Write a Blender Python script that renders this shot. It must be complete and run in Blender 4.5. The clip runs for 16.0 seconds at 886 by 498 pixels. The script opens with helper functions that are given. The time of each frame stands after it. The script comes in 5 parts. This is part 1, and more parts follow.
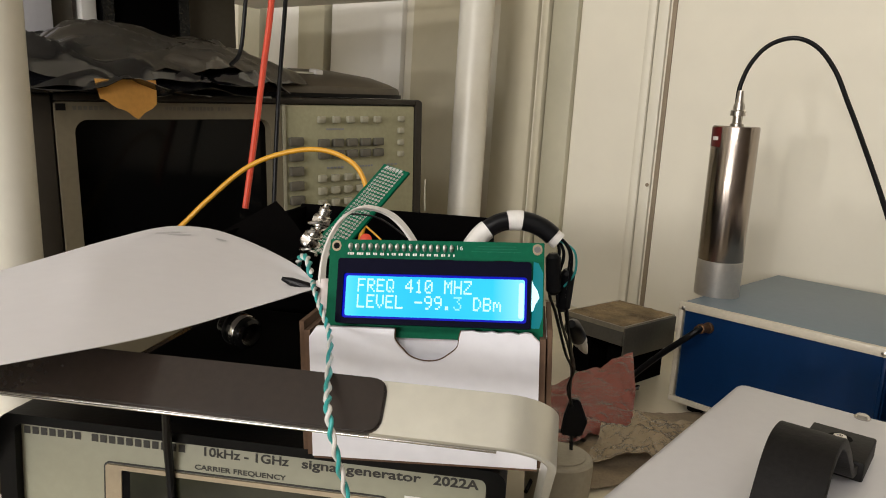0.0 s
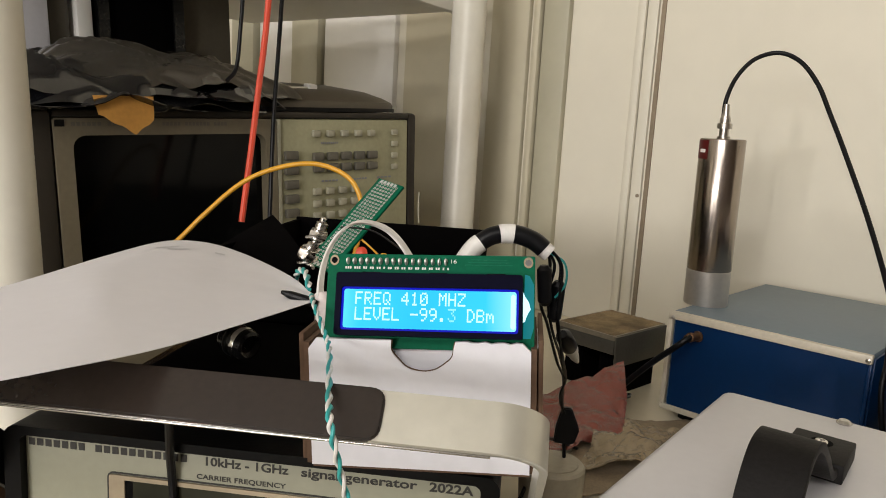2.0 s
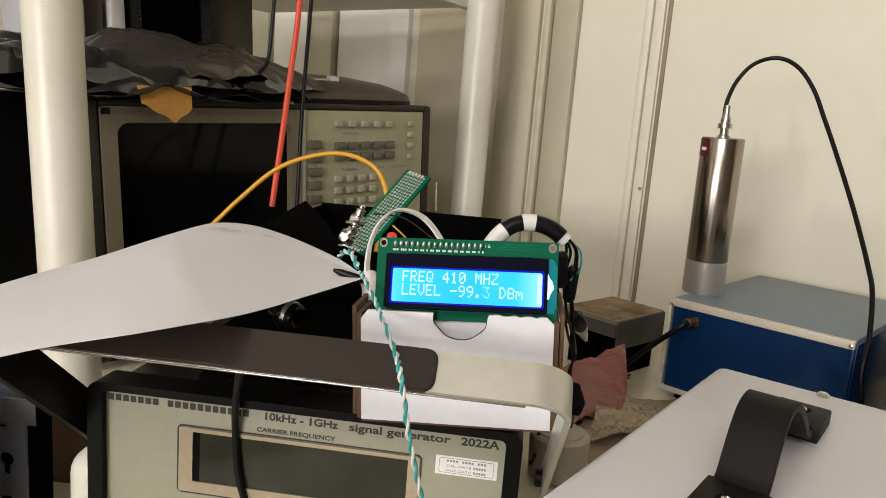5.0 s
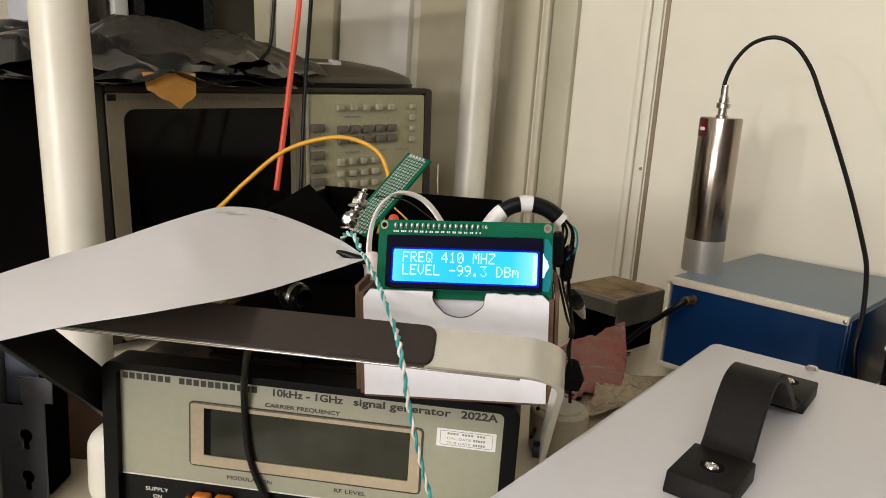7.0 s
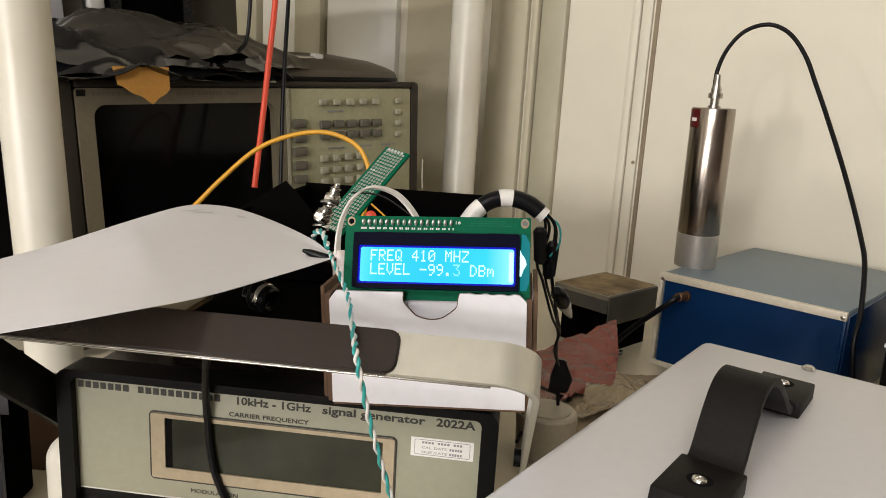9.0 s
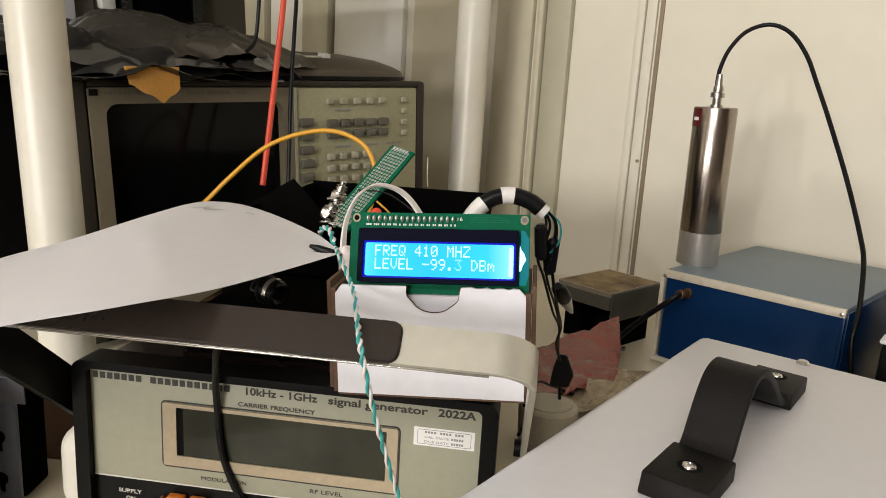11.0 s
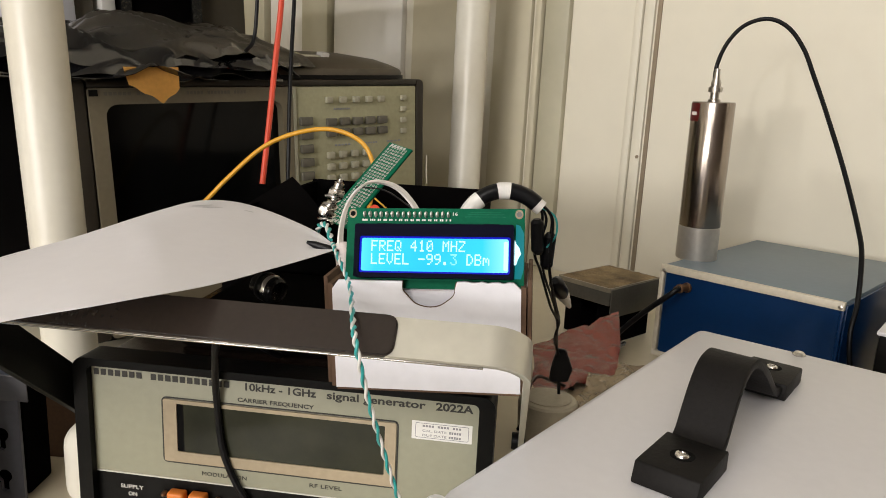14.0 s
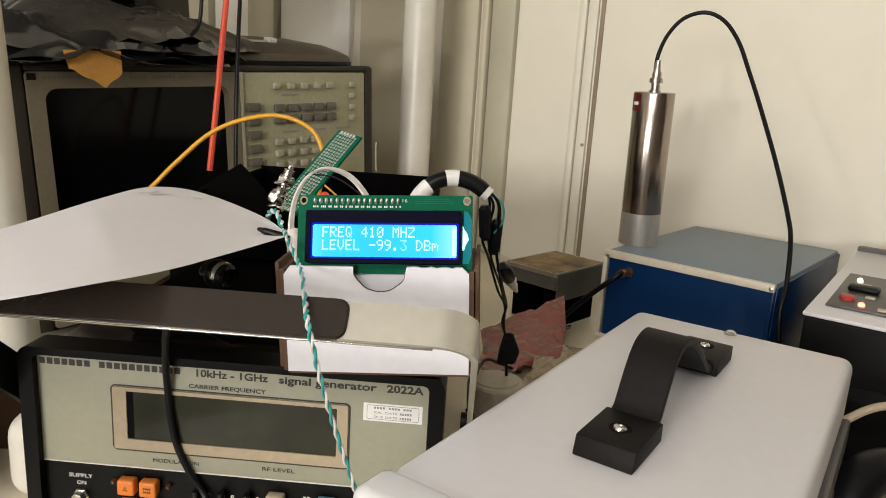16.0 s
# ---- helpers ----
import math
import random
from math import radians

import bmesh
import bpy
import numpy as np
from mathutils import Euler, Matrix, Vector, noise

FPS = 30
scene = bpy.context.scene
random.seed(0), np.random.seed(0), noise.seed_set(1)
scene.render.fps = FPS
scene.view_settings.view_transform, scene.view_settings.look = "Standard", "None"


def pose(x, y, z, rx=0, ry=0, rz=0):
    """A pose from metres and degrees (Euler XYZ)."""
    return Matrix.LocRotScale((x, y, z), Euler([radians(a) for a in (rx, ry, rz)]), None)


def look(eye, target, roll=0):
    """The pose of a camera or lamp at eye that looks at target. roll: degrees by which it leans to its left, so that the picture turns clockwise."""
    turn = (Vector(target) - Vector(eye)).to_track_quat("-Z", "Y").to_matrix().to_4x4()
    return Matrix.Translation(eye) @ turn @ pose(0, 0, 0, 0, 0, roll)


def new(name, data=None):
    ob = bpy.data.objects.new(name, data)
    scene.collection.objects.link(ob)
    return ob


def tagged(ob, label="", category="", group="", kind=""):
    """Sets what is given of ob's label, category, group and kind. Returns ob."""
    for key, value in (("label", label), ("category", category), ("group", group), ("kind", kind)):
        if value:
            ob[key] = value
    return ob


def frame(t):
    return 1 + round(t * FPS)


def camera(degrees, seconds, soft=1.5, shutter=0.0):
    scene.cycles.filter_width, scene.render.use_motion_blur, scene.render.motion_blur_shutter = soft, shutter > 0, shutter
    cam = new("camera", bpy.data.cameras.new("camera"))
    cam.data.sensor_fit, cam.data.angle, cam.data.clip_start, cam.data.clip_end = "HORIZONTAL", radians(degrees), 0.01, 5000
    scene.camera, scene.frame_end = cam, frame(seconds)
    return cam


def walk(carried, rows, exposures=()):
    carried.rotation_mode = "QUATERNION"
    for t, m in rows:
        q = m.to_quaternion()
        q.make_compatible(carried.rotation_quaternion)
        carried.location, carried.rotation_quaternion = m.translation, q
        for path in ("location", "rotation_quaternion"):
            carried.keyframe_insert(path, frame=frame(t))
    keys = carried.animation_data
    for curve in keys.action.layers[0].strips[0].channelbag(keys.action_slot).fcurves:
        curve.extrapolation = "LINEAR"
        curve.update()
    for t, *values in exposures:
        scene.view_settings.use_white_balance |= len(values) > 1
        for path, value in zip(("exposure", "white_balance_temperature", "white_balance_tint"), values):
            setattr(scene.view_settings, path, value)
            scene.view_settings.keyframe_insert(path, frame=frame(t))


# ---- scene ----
cam = camera(64.36, 16.0, soft=0.9, shutter=0.3)
PATH = [
    (0, (0.0081, 0.0314, 0.9689), (-0.1128, 1.0090, 0.7966), 3.56),
    (0.5, (0.0062, 0.0200, 0.9762), (-0.1162, 0.9981, 0.8082), 3.98),
    (1, (0.0080, 0.0212, 0.9734), (-0.1087, 1.0012, 0.8123), 3.08),
    (1.5, (0.0084, 0.0224, 0.9723), (-0.1057, 1.0047, 0.8235), 3.16),
    (2, (0.0086, 0.0222, 0.9719), (-0.1036, 1.0032, 0.8141), 3.31),
    (2.5, (-0.0017, 0.0044, 0.9771), (-0.1336, 0.9807, 0.8053), 3.42),
    (3, (0.0009, -0.0055, 0.9768), (-0.1275, 0.9723, 0.8116), 3.66),
    (3.5, (-0.0028, -0.0145, 0.9766), (-0.1056, 0.9648, 0.8026), 4.66),
    (3.7, (-0.0040, -0.0200, 0.9759), (-0.1094, 0.9599, 0.8066), 4.97),
    (5.8, (-0.0017, -0.0206, 0.9778), (-0.1127, 0.9553, 0.7902), 4.03),
    (6, (0.0017, -0.0201, 0.9781), (-0.1109, 0.9550, 0.7870), 3.98),
    (6.5, (-0.0043, -0.0204, 0.9777), (-0.1178, 0.9542, 0.7844), 4.93),
    (7, (0.0006, -0.0312, 0.9785), (-0.1108, 0.9419, 0.7773), 3.93),
    (7.5, (0.0015, -0.0306, 0.9786), (-0.1094, 0.9424, 0.7762), 3.97),
    (8, (0.0035, -0.0234, 0.9776), (-0.1035, 0.9500, 0.7752), 3.98),
    (8.5, (0.0080, -0.0151, 0.9755), (-0.0989, 0.9582, 0.7726), 3.41),
    (9, (0.0099, -0.0101, 0.9752), (-0.0984, 0.9627, 0.7705), 3.36),
    (11.3, (0.0133, -0.0201, 0.9762), (-0.1066, 0.9506, 0.7680), 3.30),
    (11.5, (0.0125, -0.0134, 0.9747), (-0.1049, 0.9575, 0.7659), 2.98),
    (12, (0.0125, -0.0189, 0.9754), (-0.1072, 0.9510, 0.7632), 2.59),
    (12.5, (0.0067, -0.0386, 0.9789), (-0.1155, 0.9299, 0.7621), 2.90),
    (13, (0.0080, -0.0441, 0.9791), (-0.1140, 0.9247, 0.7636), 2.73),
    (13.5, (0.0128, -0.0335, 0.9772), (-0.1083, 0.9363, 0.7655), 2.48),
    (14, (0.0170, -0.0220, 0.9751), (-0.1055, 0.9481, 0.7657), 2.81),
    (14.5, (0.0169, -0.0223, 0.9747), (-0.1028, 0.9463, 0.7572), 2.87),
    (15, (0.0193, -0.0374, 0.9755), (-0.0698, 0.9335, 0.7533), 2.78),
    (15.5, (0.0199, -0.0377, 0.9758), (-0.0498, 0.9344, 0.7520), 3.30),
    (16, (0.0178, -0.0301, 0.9762), (-0.0323, 0.9434, 0.7529), 3.47),
]
walk(cam, [(t, look(eye, target, roll)) for t, eye, target, roll in PATH], exposures=[(0.0, -0.15), (1.9, -0.15), (3.0, -0.10), (3.7, -0.06), (9.0, -0.05), (12.0, -0.02), (16.0, -0.01)])

# ---- light ----
world = bpy.data.worlds.new("room_air")
scene.world = world
world.use_nodes = True
world.node_tree.nodes["Background"].inputs[0].default_value = (0.9, 0.95, 1.0, 1)
world.node_tree.nodes["Background"].inputs[1].default_value = 0.002


def area_lamp(name, m, sx, sy, watts, colour):
    d = bpy.data.lights.new(name, "AREA")
    d.shape, d.size, d.size_y, d.energy, d.color = "RECTANGLE", sx, sy, watts, colour
    ob = new(name, d)
    ob.matrix_world = m
    return ob


area_lamp("ceiling_tube_light", look((-0.50, -1.25, 2.04), (0.0, 0.45, 0.9)), 1.2, 0.25, 19, (1.0, 0.96, 0.93))
area_lamp("wall_tube_light", look((-1.12, -2.66, 1.27), (0.0, 0.45, 0.97)), 1.2, 0.25, 37, (1.0, 0.96, 0.93))
area_lamp("low_bulkhead_light", look((-1.875, -2.235, 1.02), (0.0, 0.6, 0.97)), 0.12, 0.12, 13, (1.0, 0.96, 0.93))
area_lamp("high_bulkhead_light", look((-1.330, -2.589, 1.55), (0.0, 0.6, 0.97)), 0.12, 0.12, 13, (1.0, 0.96, 0.93))

# ---- materials ----


def material(name, colour, rough=0.5, metal=0.0, grain=0.08, scale=60.0, stain=0.08, bump=0.05, other=None, coat=0.0, spec=0.5, aniso=0.0, bump_scale=1.0, sheet=False):
    """Two scales of colour variation, roughness wear and fine relief, at real-world size."""
    m = bpy.data.materials.new(name)
    m.use_nodes = True
    nt = m.node_tree
    b = nt.nodes["Principled BSDF"]
    link = nt.links.new
    co = nt.nodes.new("ShaderNodeTexCoord")
    fine = nt.nodes.new("ShaderNodeTexNoise")
    fine.inputs["Scale"].default_value = scale * 8
    fine.inputs["Detail"].default_value = 6
    broad = nt.nodes.new("ShaderNodeTexNoise")
    broad.inputs["Scale"].default_value = scale * 0.35
    broad.inputs["Detail"].default_value = 4
    for n in (fine, broad):
        link(co.outputs["Object"], n.inputs["Vector"])
    ramp = nt.nodes.new("ShaderNodeValToRGB")
    c = np.array(colour)
    o = np.array(other) if other else c * 0.6
    ramp.color_ramp.elements[0].position, ramp.color_ramp.elements[1].position = 0.32, 0.62
    ramp.color_ramp.elements[0].color = (*(c + (o - c) * min(1, stain * 4)).tolist(), 1)
    ramp.color_ramp.elements[1].color = (*colour, 1)
    link(broad.outputs["Fac"], ramp.inputs["Fac"])
    spread = nt.nodes.new("ShaderNodeMapRange")
    spread.inputs["To Min"].default_value, spread.inputs["To Max"].default_value = 1 - grain * 2, 1 + grain * 2
    link(fine.outputs["Fac"], spread.inputs["Value"])
    mul = nt.nodes.new("ShaderNodeVectorMath")
    mul.operation = "SCALE"
    link(ramp.outputs["Color"], mul.inputs[0])
    link(spread.outputs["Result"], mul.inputs["Scale"])
    link(mul.outputs["Vector"], b.inputs["Base Color"])
    rr = nt.nodes.new("ShaderNodeMapRange")
    rr.inputs["To Min"].default_value, rr.inputs["To Max"].default_value = max(0.02, rough - 0.1), min(1, rough + 0.1)
    link(broad.outputs["Fac"], rr.inputs["Value"])
    link(rr.outputs["Result"], b.inputs["Roughness"])
    b.inputs["Metallic"].default_value = metal
    b.inputs["Specular IOR Level"].default_value = spec
    b.inputs["Coat Weight"].default_value = coat
    b.inputs["Anisotropic"].default_value = aniso
    b.inputs["Anisotropic Rotation"].default_value = 0.25
    if bump:
        bp = nt.nodes.new("ShaderNodeBump")
        bp.inputs["Strength"].default_value = bump
        bp.inputs["Distance"].default_value = 0.0006 * bump_scale
        link(fine.outputs["Fac"], bp.inputs["Height"])
        link(bp.outputs["Normal"], b.inputs["Normal"])
    return m


def glow(name, colour, strength):
    m = bpy.data.materials.new(name)
    m.use_nodes = True
    b = m.node_tree.nodes["Principled BSDF"]
    b.inputs["Base Color"].default_value = (*[c * 0.05 for c in colour], 1)
    b.inputs["Roughness"].default_value = 0.5
    b.inputs["Specular IOR Level"].default_value = 0.1
    b.inputs["Emission Color"].default_value = (*colour, 1)
    b.inputs["Emission Strength"].default_value = strength
    return m


def clear(name, colour, rough, alpha):
    """Thin glossy film that lets much of the light through."""
    m = material(name, colour, rough, grain=0.05, bump=0.5, bump_scale=4, scale=90, coat=0.5)
    m.node_tree.nodes["Principled BSDF"].inputs["Alpha"].default_value = alpha
    return m


wall_paint = material("cream_wall_paint", (0.72, 0.68, 0.57), 0.55, scale=4, stain=0.05, grain=0.02, bump=0.12, other=(0.52, 0.46, 0.34))
# for the unseen east wall: dark to cut fill and darken the cylinder's reflections
dark_wall = material("dark_brown_wall", (0.10, 0.075, 0.055), 0.6, scale=5)
wall_aged = material("aged_cream_paint", (0.60, 0.555, 0.42), 0.5, scale=5, stain=0.12, grain=0.03, bump=0.12, other=(0.44, 0.38, 0.25))
wall_white = material("white_board_paint", (0.84, 0.82, 0.77), 0.5, scale=5, stain=0.05, grain=0.02)
wall_olive = material("drab_frame_paint", (0.50, 0.47, 0.35), 0.5, scale=8, stain=0.1, grain=0.03)
seam_dark = material("seam_grime", (0.28, 0.22, 0.15), 0.7, scale=20, stain=0.2)
post_paint = material("glossy_white_post_paint", (0.72, 0.695, 0.61), 0.36, scale=16, stain=0.16, grain=0.02, bump=0.04, other=(0.55, 0.5, 0.4))
floor_mat = material("grey_vinyl_floor", (0.34, 0.32, 0.29), 0.5, scale=5)
ceiling_mat = material("ceiling_paint", (0.75, 0.73, 0.68), 0.8, scale=5, grain=0.02)
bench_top = material("cream_laminate_bench", (0.72, 0.65, 0.50), 0.35, scale=12, stain=0.1, grain=0.03, other=(0.42, 0.34, 0.22))
black_plastic = material("black_plastic", (0.0035, 0.0033, 0.003), 0.42, scale=60, grain=0.15, bump=0.12, spec=0.13)
black_leather = material("black_vinyl_cover", (0.020, 0.0135, 0.0105), 0.22, scale=60, grain=0.1, bump=0.06, other=(0.026, 0.019, 0.014), spec=0.45)
black_gloss = material("glossy_black_plastic", (0.006, 0.006, 0.006), 0.2, scale=40, grain=0.1, bump=0.02, spec=0.2)
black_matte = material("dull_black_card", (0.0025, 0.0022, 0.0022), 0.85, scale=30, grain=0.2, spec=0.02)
rubber = material("black_rubber", (0.010, 0.009, 0.0085), 0.5, scale=80, grain=0.25, bump=0.2, spec=0.09)
panel_paint = material("grey_green_panel_paint", (0.315, 0.312, 0.232), 0.55, scale=30, stain=0.04, grain=0.04)
tan_plastic = material("tan_plastic", (0.38, 0.31, 0.21), 0.5, scale=40, stain=0.05)
glass_dark = material("grey_display_glass", (0.036, 0.037, 0.022), 0.10, other=(0.012, 0.013, 0.008), scale=55, stain=0.25, grain=0.04, bump=0.0, coat=0.0, spec=0.15)
brushed = material("brushed_aluminium", (0.56, 0.54, 0.465), 0.34, metal=0.55, scale=20, stain=0.1, grain=0.05, bump=0.08)
steel = material("polished_steel", (0.62, 0.60, 0.57), 0.2, metal=1.0, scale=30, grain=0.05, bump=0.03)
steel_dull = material("brushed_steel_tube", (0.37, 0.32, 0.28), 0.24, metal=1.0, scale=25, grain=0.06, bump=0.06, aniso=0.5)
nickel = material("nickel_plate", (0.52, 0.49, 0.45), 0.28, metal=1.0, scale=60, grain=0.08)
ink = material("black_ink", (0.03, 0.028, 0.024), 0.6, bump=0)
ink_white = material("white_ink", (0.72, 0.70, 0.64), 0.6, bump=0)
ink_grey = material("grey_ink", (0.25, 0.25, 0.27), 0.6, bump=0)
label_white = material("white_label", (0.78, 0.77, 0.74), 0.6, scale=60, grain=0.03)
orange_key = material("orange_key", (0.72, 0.20, 0.025), 0.45, scale=60, grain=0.05)
beige_key = material("beige_key", (0.45, 0.38, 0.27), 0.5, scale=60)
blue_key = material("blue_key", (0.12, 0.28, 0.34), 0.5, scale=60)
card_white = material("white_coated_card", (0.74, 0.735, 0.78), 0.6, scale=25, grain=0.03, stain=0.03)
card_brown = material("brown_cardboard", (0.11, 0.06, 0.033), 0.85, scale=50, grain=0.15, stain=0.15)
paper = material("white_paper", (0.70, 0.685, 0.71), 0.75, scale=18, grain=0.015, stain=0.02, bump=0.06)
pcb = material("green_circuit_board", (0.003, 0.1, 0.05), 0.55, scale=60, grain=0.1, bump=0.05, other=(0.003, 0.075, 0.04), spec=0.05)
trace_mat = material("green_trace", (0.008, 0.13, 0.07), 0.35, scale=60, bump=0, spec=0.05)
pad_brass = material("tarnished_pad_brass", (0.17, 0.14, 0.09), 0.4, metal=0.6, scale=80)
solder = material("solder", (0.72, 0.71, 0.68), 0.25, metal=0.35, scale=80)
# black bezel; the blue in its colour is painted spill from the screen
lcd_bezel = material("glow_tinted_lcd_bezel", (0.003, 0.003, 0.012), 0.4, scale=60, grain=0.1, spec=0.02)
screen_glow = glow("lcd_backlit_cyan", (0.035, 0.64, 0.98), 1.2)
nt = screen_glow.node_tree
at_x = nt.nodes.new("ShaderNodeSeparateXYZ")
nt.links.new(nt.nodes.new("ShaderNodeTexCoord").outputs["Object"], at_x.inputs[0])
lamp_end = nt.nodes.new("ShaderNodeValToRGB")
lamp_end.color_ramp.elements[0].color = (0.10, 0.74, 1.0, 1)
lamp_end.color_ramp.elements[1].color = (0.30, 0.86, 1.0, 1)
for p, c in ((0.10, (0.030, 0.62, 0.95, 1)), (0.45, (0.018, 0.55, 0.89, 1)), (0.82, (0.030, 0.62, 0.93, 1))):
    lamp_end.color_ramp.elements.new(p).color = c
along = nt.nodes.new("ShaderNodeMapRange")
along.inputs["From Min"].default_value, along.inputs["From Max"].default_value = 0.008, 0.0737
nt.links.new(at_x.outputs["X"], along.inputs["Value"])
nt.links.new(along.outputs["Result"], lamp_end.inputs["Fac"])
nt.links.new(lamp_end.outputs["Color"], nt.nodes["Principled BSDF"].inputs["Emission Color"])
char_glow = glow("lcd_character_white", (0.58, 0.92, 1.0), 1.3)
ghost_glow = glow("lcd_fading_character", (0.28, 0.80, 1.0), 1.25)
# emission that paints the screen's blue halo on the bezel's inner edge
halo_glow = glow("lcd_halo_blue", (0.0, 0.004, 0.55), 1.0)
leak_glow = glow("lcd_backlight_leak", (0.60, 0.90, 1.0), 1.6)
leak_cyan = glow("lcd_backlight_cyan_leak", (0.015, 0.46, 0.52), 0.42)
white_pvc = material("white_pvc", (0.72, 0.70, 0.67), 0.4, scale=60, grain=0.04)
pink_tape = material("pinkish_white_tape", (0.74, 0.66, 0.64), 0.5, scale=60)
teal_pvc = material("teal_pvc", (0.03, 0.34, 0.33), 0.4, scale=60)
yellow_pvc = material("orange_yellow_pvc", (0.72, 0.36, 0.02), 0.4, scale=40, grain=0.04)
red_pvc = material("red_pvc", (0.70, 0.075, 0.035), 0.4, scale=40, grain=0.04)
black_pvc = material("black_pvc", (0.004, 0.004, 0.005), 0.35, scale=60, spec=0.2)
copper = material("old_brass", (0.20, 0.11, 0.06), 0.4, metal=0.8, scale=60)
scope_frame = material("beige_grey_bezel", (0.165, 0.14, 0.092), 0.5, scale=25, stain=0.06)
scope_panel = material("olive_grey_panel", (0.345, 0.33, 0.205), 0.55, scale=30, stain=0.05)
scope_case = material("brown_grey_case", (0.032, 0.026, 0.019), 0.55, scale=20, stain=0.1, spec=0.25)
key_light = material("pale_grey_key", (0.37, 0.35, 0.26), 0.5, scale=50)
key_dark = material("dark_grey_key", (0.12, 0.11, 0.085), 0.5, scale=50)
crt_glass = material("dark_crt_glass", (0.003, 0.003, 0.003), 0.12, scale=10, bump=0, coat=0.0, spec=0.12)
bag_film = material("black_antistatic_film", (0.006, 0.006, 0.008), 0.13, scale=14, grain=0.06, bump=0.015, bump_scale=2, other=(0.01, 0.01, 0.01), stain=0.2, spec=0.9, coat=1.0)
bag_grey = material("grey_antistatic_film", (0.070, 0.060, 0.045), 0.22, scale=14, grain=0.06, bump=0.015, bump_scale=2, other=(0.028, 0.025, 0.02), stain=0.2, spec=0.9, coat=0.9)
bag_pale = material("pale_grey_film", (0.42, 0.39, 0.35), 0.3, scale=25, grain=0.1, bump=0.4, bump_scale=3, stain=0.2)
binder_brown = material("brown_grey_board", (0.10, 0.086, 0.062), 0.6, scale=25, stain=0.1)
manila = material("orange_manila_paper", (0.60, 0.30, 0.06), 0.7, scale=40, stain=0.1)
lid_mat = material("dark_brown_lid", (0.088, 0.072, 0.050), 0.42, scale=25, stain=0.1, spec=0.3)
case_paint = material("pale_grey_case_paint", (0.585, 0.575, 0.595), 0.33, scale=25, stain=0.01, grain=0.02, bump=0.03)
case_white = material("off_white_moulding", (0.67, 0.665, 0.68), 0.3, scale=30, stain=0.02, grain=0.02)
blue_paint = material("deep_blue_panel_paint", (0.0011, 0.0225, 0.087), 0.35, scale=25, grain=0.06, stain=0.06, spec=0.3)
pale_blue = material("pale_blue_cover_paint", (0.155, 0.2, 0.235), 0.45, scale=18, stain=0.08, grain=0.04)
aged_plastic = material("aged_cream_plastic", (0.40, 0.355, 0.27), 0.5, scale=30, stain=0.1)
cream_trim = material("cream_trim_paint", (0.62, 0.56, 0.45), 0.45, scale=30, stain=0.08)
worn_steel = material("worn_grey_steel", (0.33, 0.29, 0.22), 0.45, metal=0.4, scale=40, stain=0.2, grain=0.12)
tray_steel = material("grimy_tray_steel", (0.13, 0.12, 0.10), 0.35, metal=0.3, scale=45, stain=0.22, grain=0.12)
base_alu = material("lighter_aluminium", (0.56, 0.53, 0.49), 0.36, metal=0.75, scale=30, grain=0.06, bump=0.06)
ink_faint = material("faint_grey_ink", (0.58, 0.57, 0.59), 0.6, bump=0)
red_label = material("dark_red_label", (0.09, 0.006, 0.006), 0.4, scale=60)
dark_metal = material("grimy_grey_metal", (0.11, 0.105, 0.10), 0.45, metal=0.5, scale=30, stain=0.2)
foam = material("brown_foam", (0.32, 0.23, 0.12), 0.95, scale=90, grain=0.3, stain=0.22, bump=1.0, bump_scale=4, other=(0.1, 0.065, 0.03))
pink_film = clear("pink_antistatic_film", (0.23, 0.053, 0.038), 0.18, 0.88)
clear_film = clear("crumpled_clear_film", (0.42, 0.33, 0.21), 0.10, 0.62)
newsprint = material("yellowed_newsprint", (0.3, 0.23, 0.15), 0.8, scale=60, stain=0.2, grain=0.15)
slot_metal = material("blue_grey_slotted_steel", (0.13, 0.135, 0.165), 0.4, metal=0.2, scale=30, stain=0.15)
slot_pale = material("pale_blue_grey_steel", (0.20, 0.22, 0.30), 0.4, metal=0.2, scale=30, stain=0.2)
blue_sheet = material("light_blue_panel", (0.10, 0.17, 0.24), 0.4, scale=20)
bottle_white = material("white_bottle_plastic", (0.7, 0.665, 0.58), 0.4, scale=25, grain=0.02)
led_red = glow("red_led", (1.0, 0.10, 0.07), 9.0)
led_pink = glow("pink_led", (1.0, 0.45, 0.38), 9.0)
knob_red = material("red_knob", (0.35, 0.04, 0.03), 0.4, scale=60)
dark_hole = material("dark_recess", (0.004, 0.004, 0.004), 0.9, bump=0, spec=0.1)
tube_glow = glow("fluorescent_tube", (1.0, 0.95, 0.85), 6.0)

# ---- builders ----


def finish(bm, name, mat, parent=None, label="", smooth=35):
    me = bpy.data.meshes.new(name)
    bmesh.ops.recalc_face_normals(bm, faces=bm.faces)
    for f in bm.faces:
        f.smooth = True
    bm.to_mesh(me)
    bm.free()
    me.set_sharp_from_angle(angle=radians(smooth))
    me.materials.append(mat)
    ob = new(name, me)
    if parent:
        ob.parent = parent
    if label:
        tagged(ob, label)
    return ob


def part(name, bm, mat, parent, label=""):
    return finish(bm, name, mat, parent, label)


def thing(name, label, category, m=None, group="", kind=""):
    ob = new(name)
    ob.empty_display_size = 0.02
    if m is not None:
        ob.matrix_basis = m
    return tagged(ob, label, category, group, kind)


def solid(name, bm, mat, label, category="", m=None, kind="", group=""):
    ob = finish(bm, name, mat)
    if m is not None:
        ob.matrix_basis = m
    return tagged(ob, label, category, group, kind)


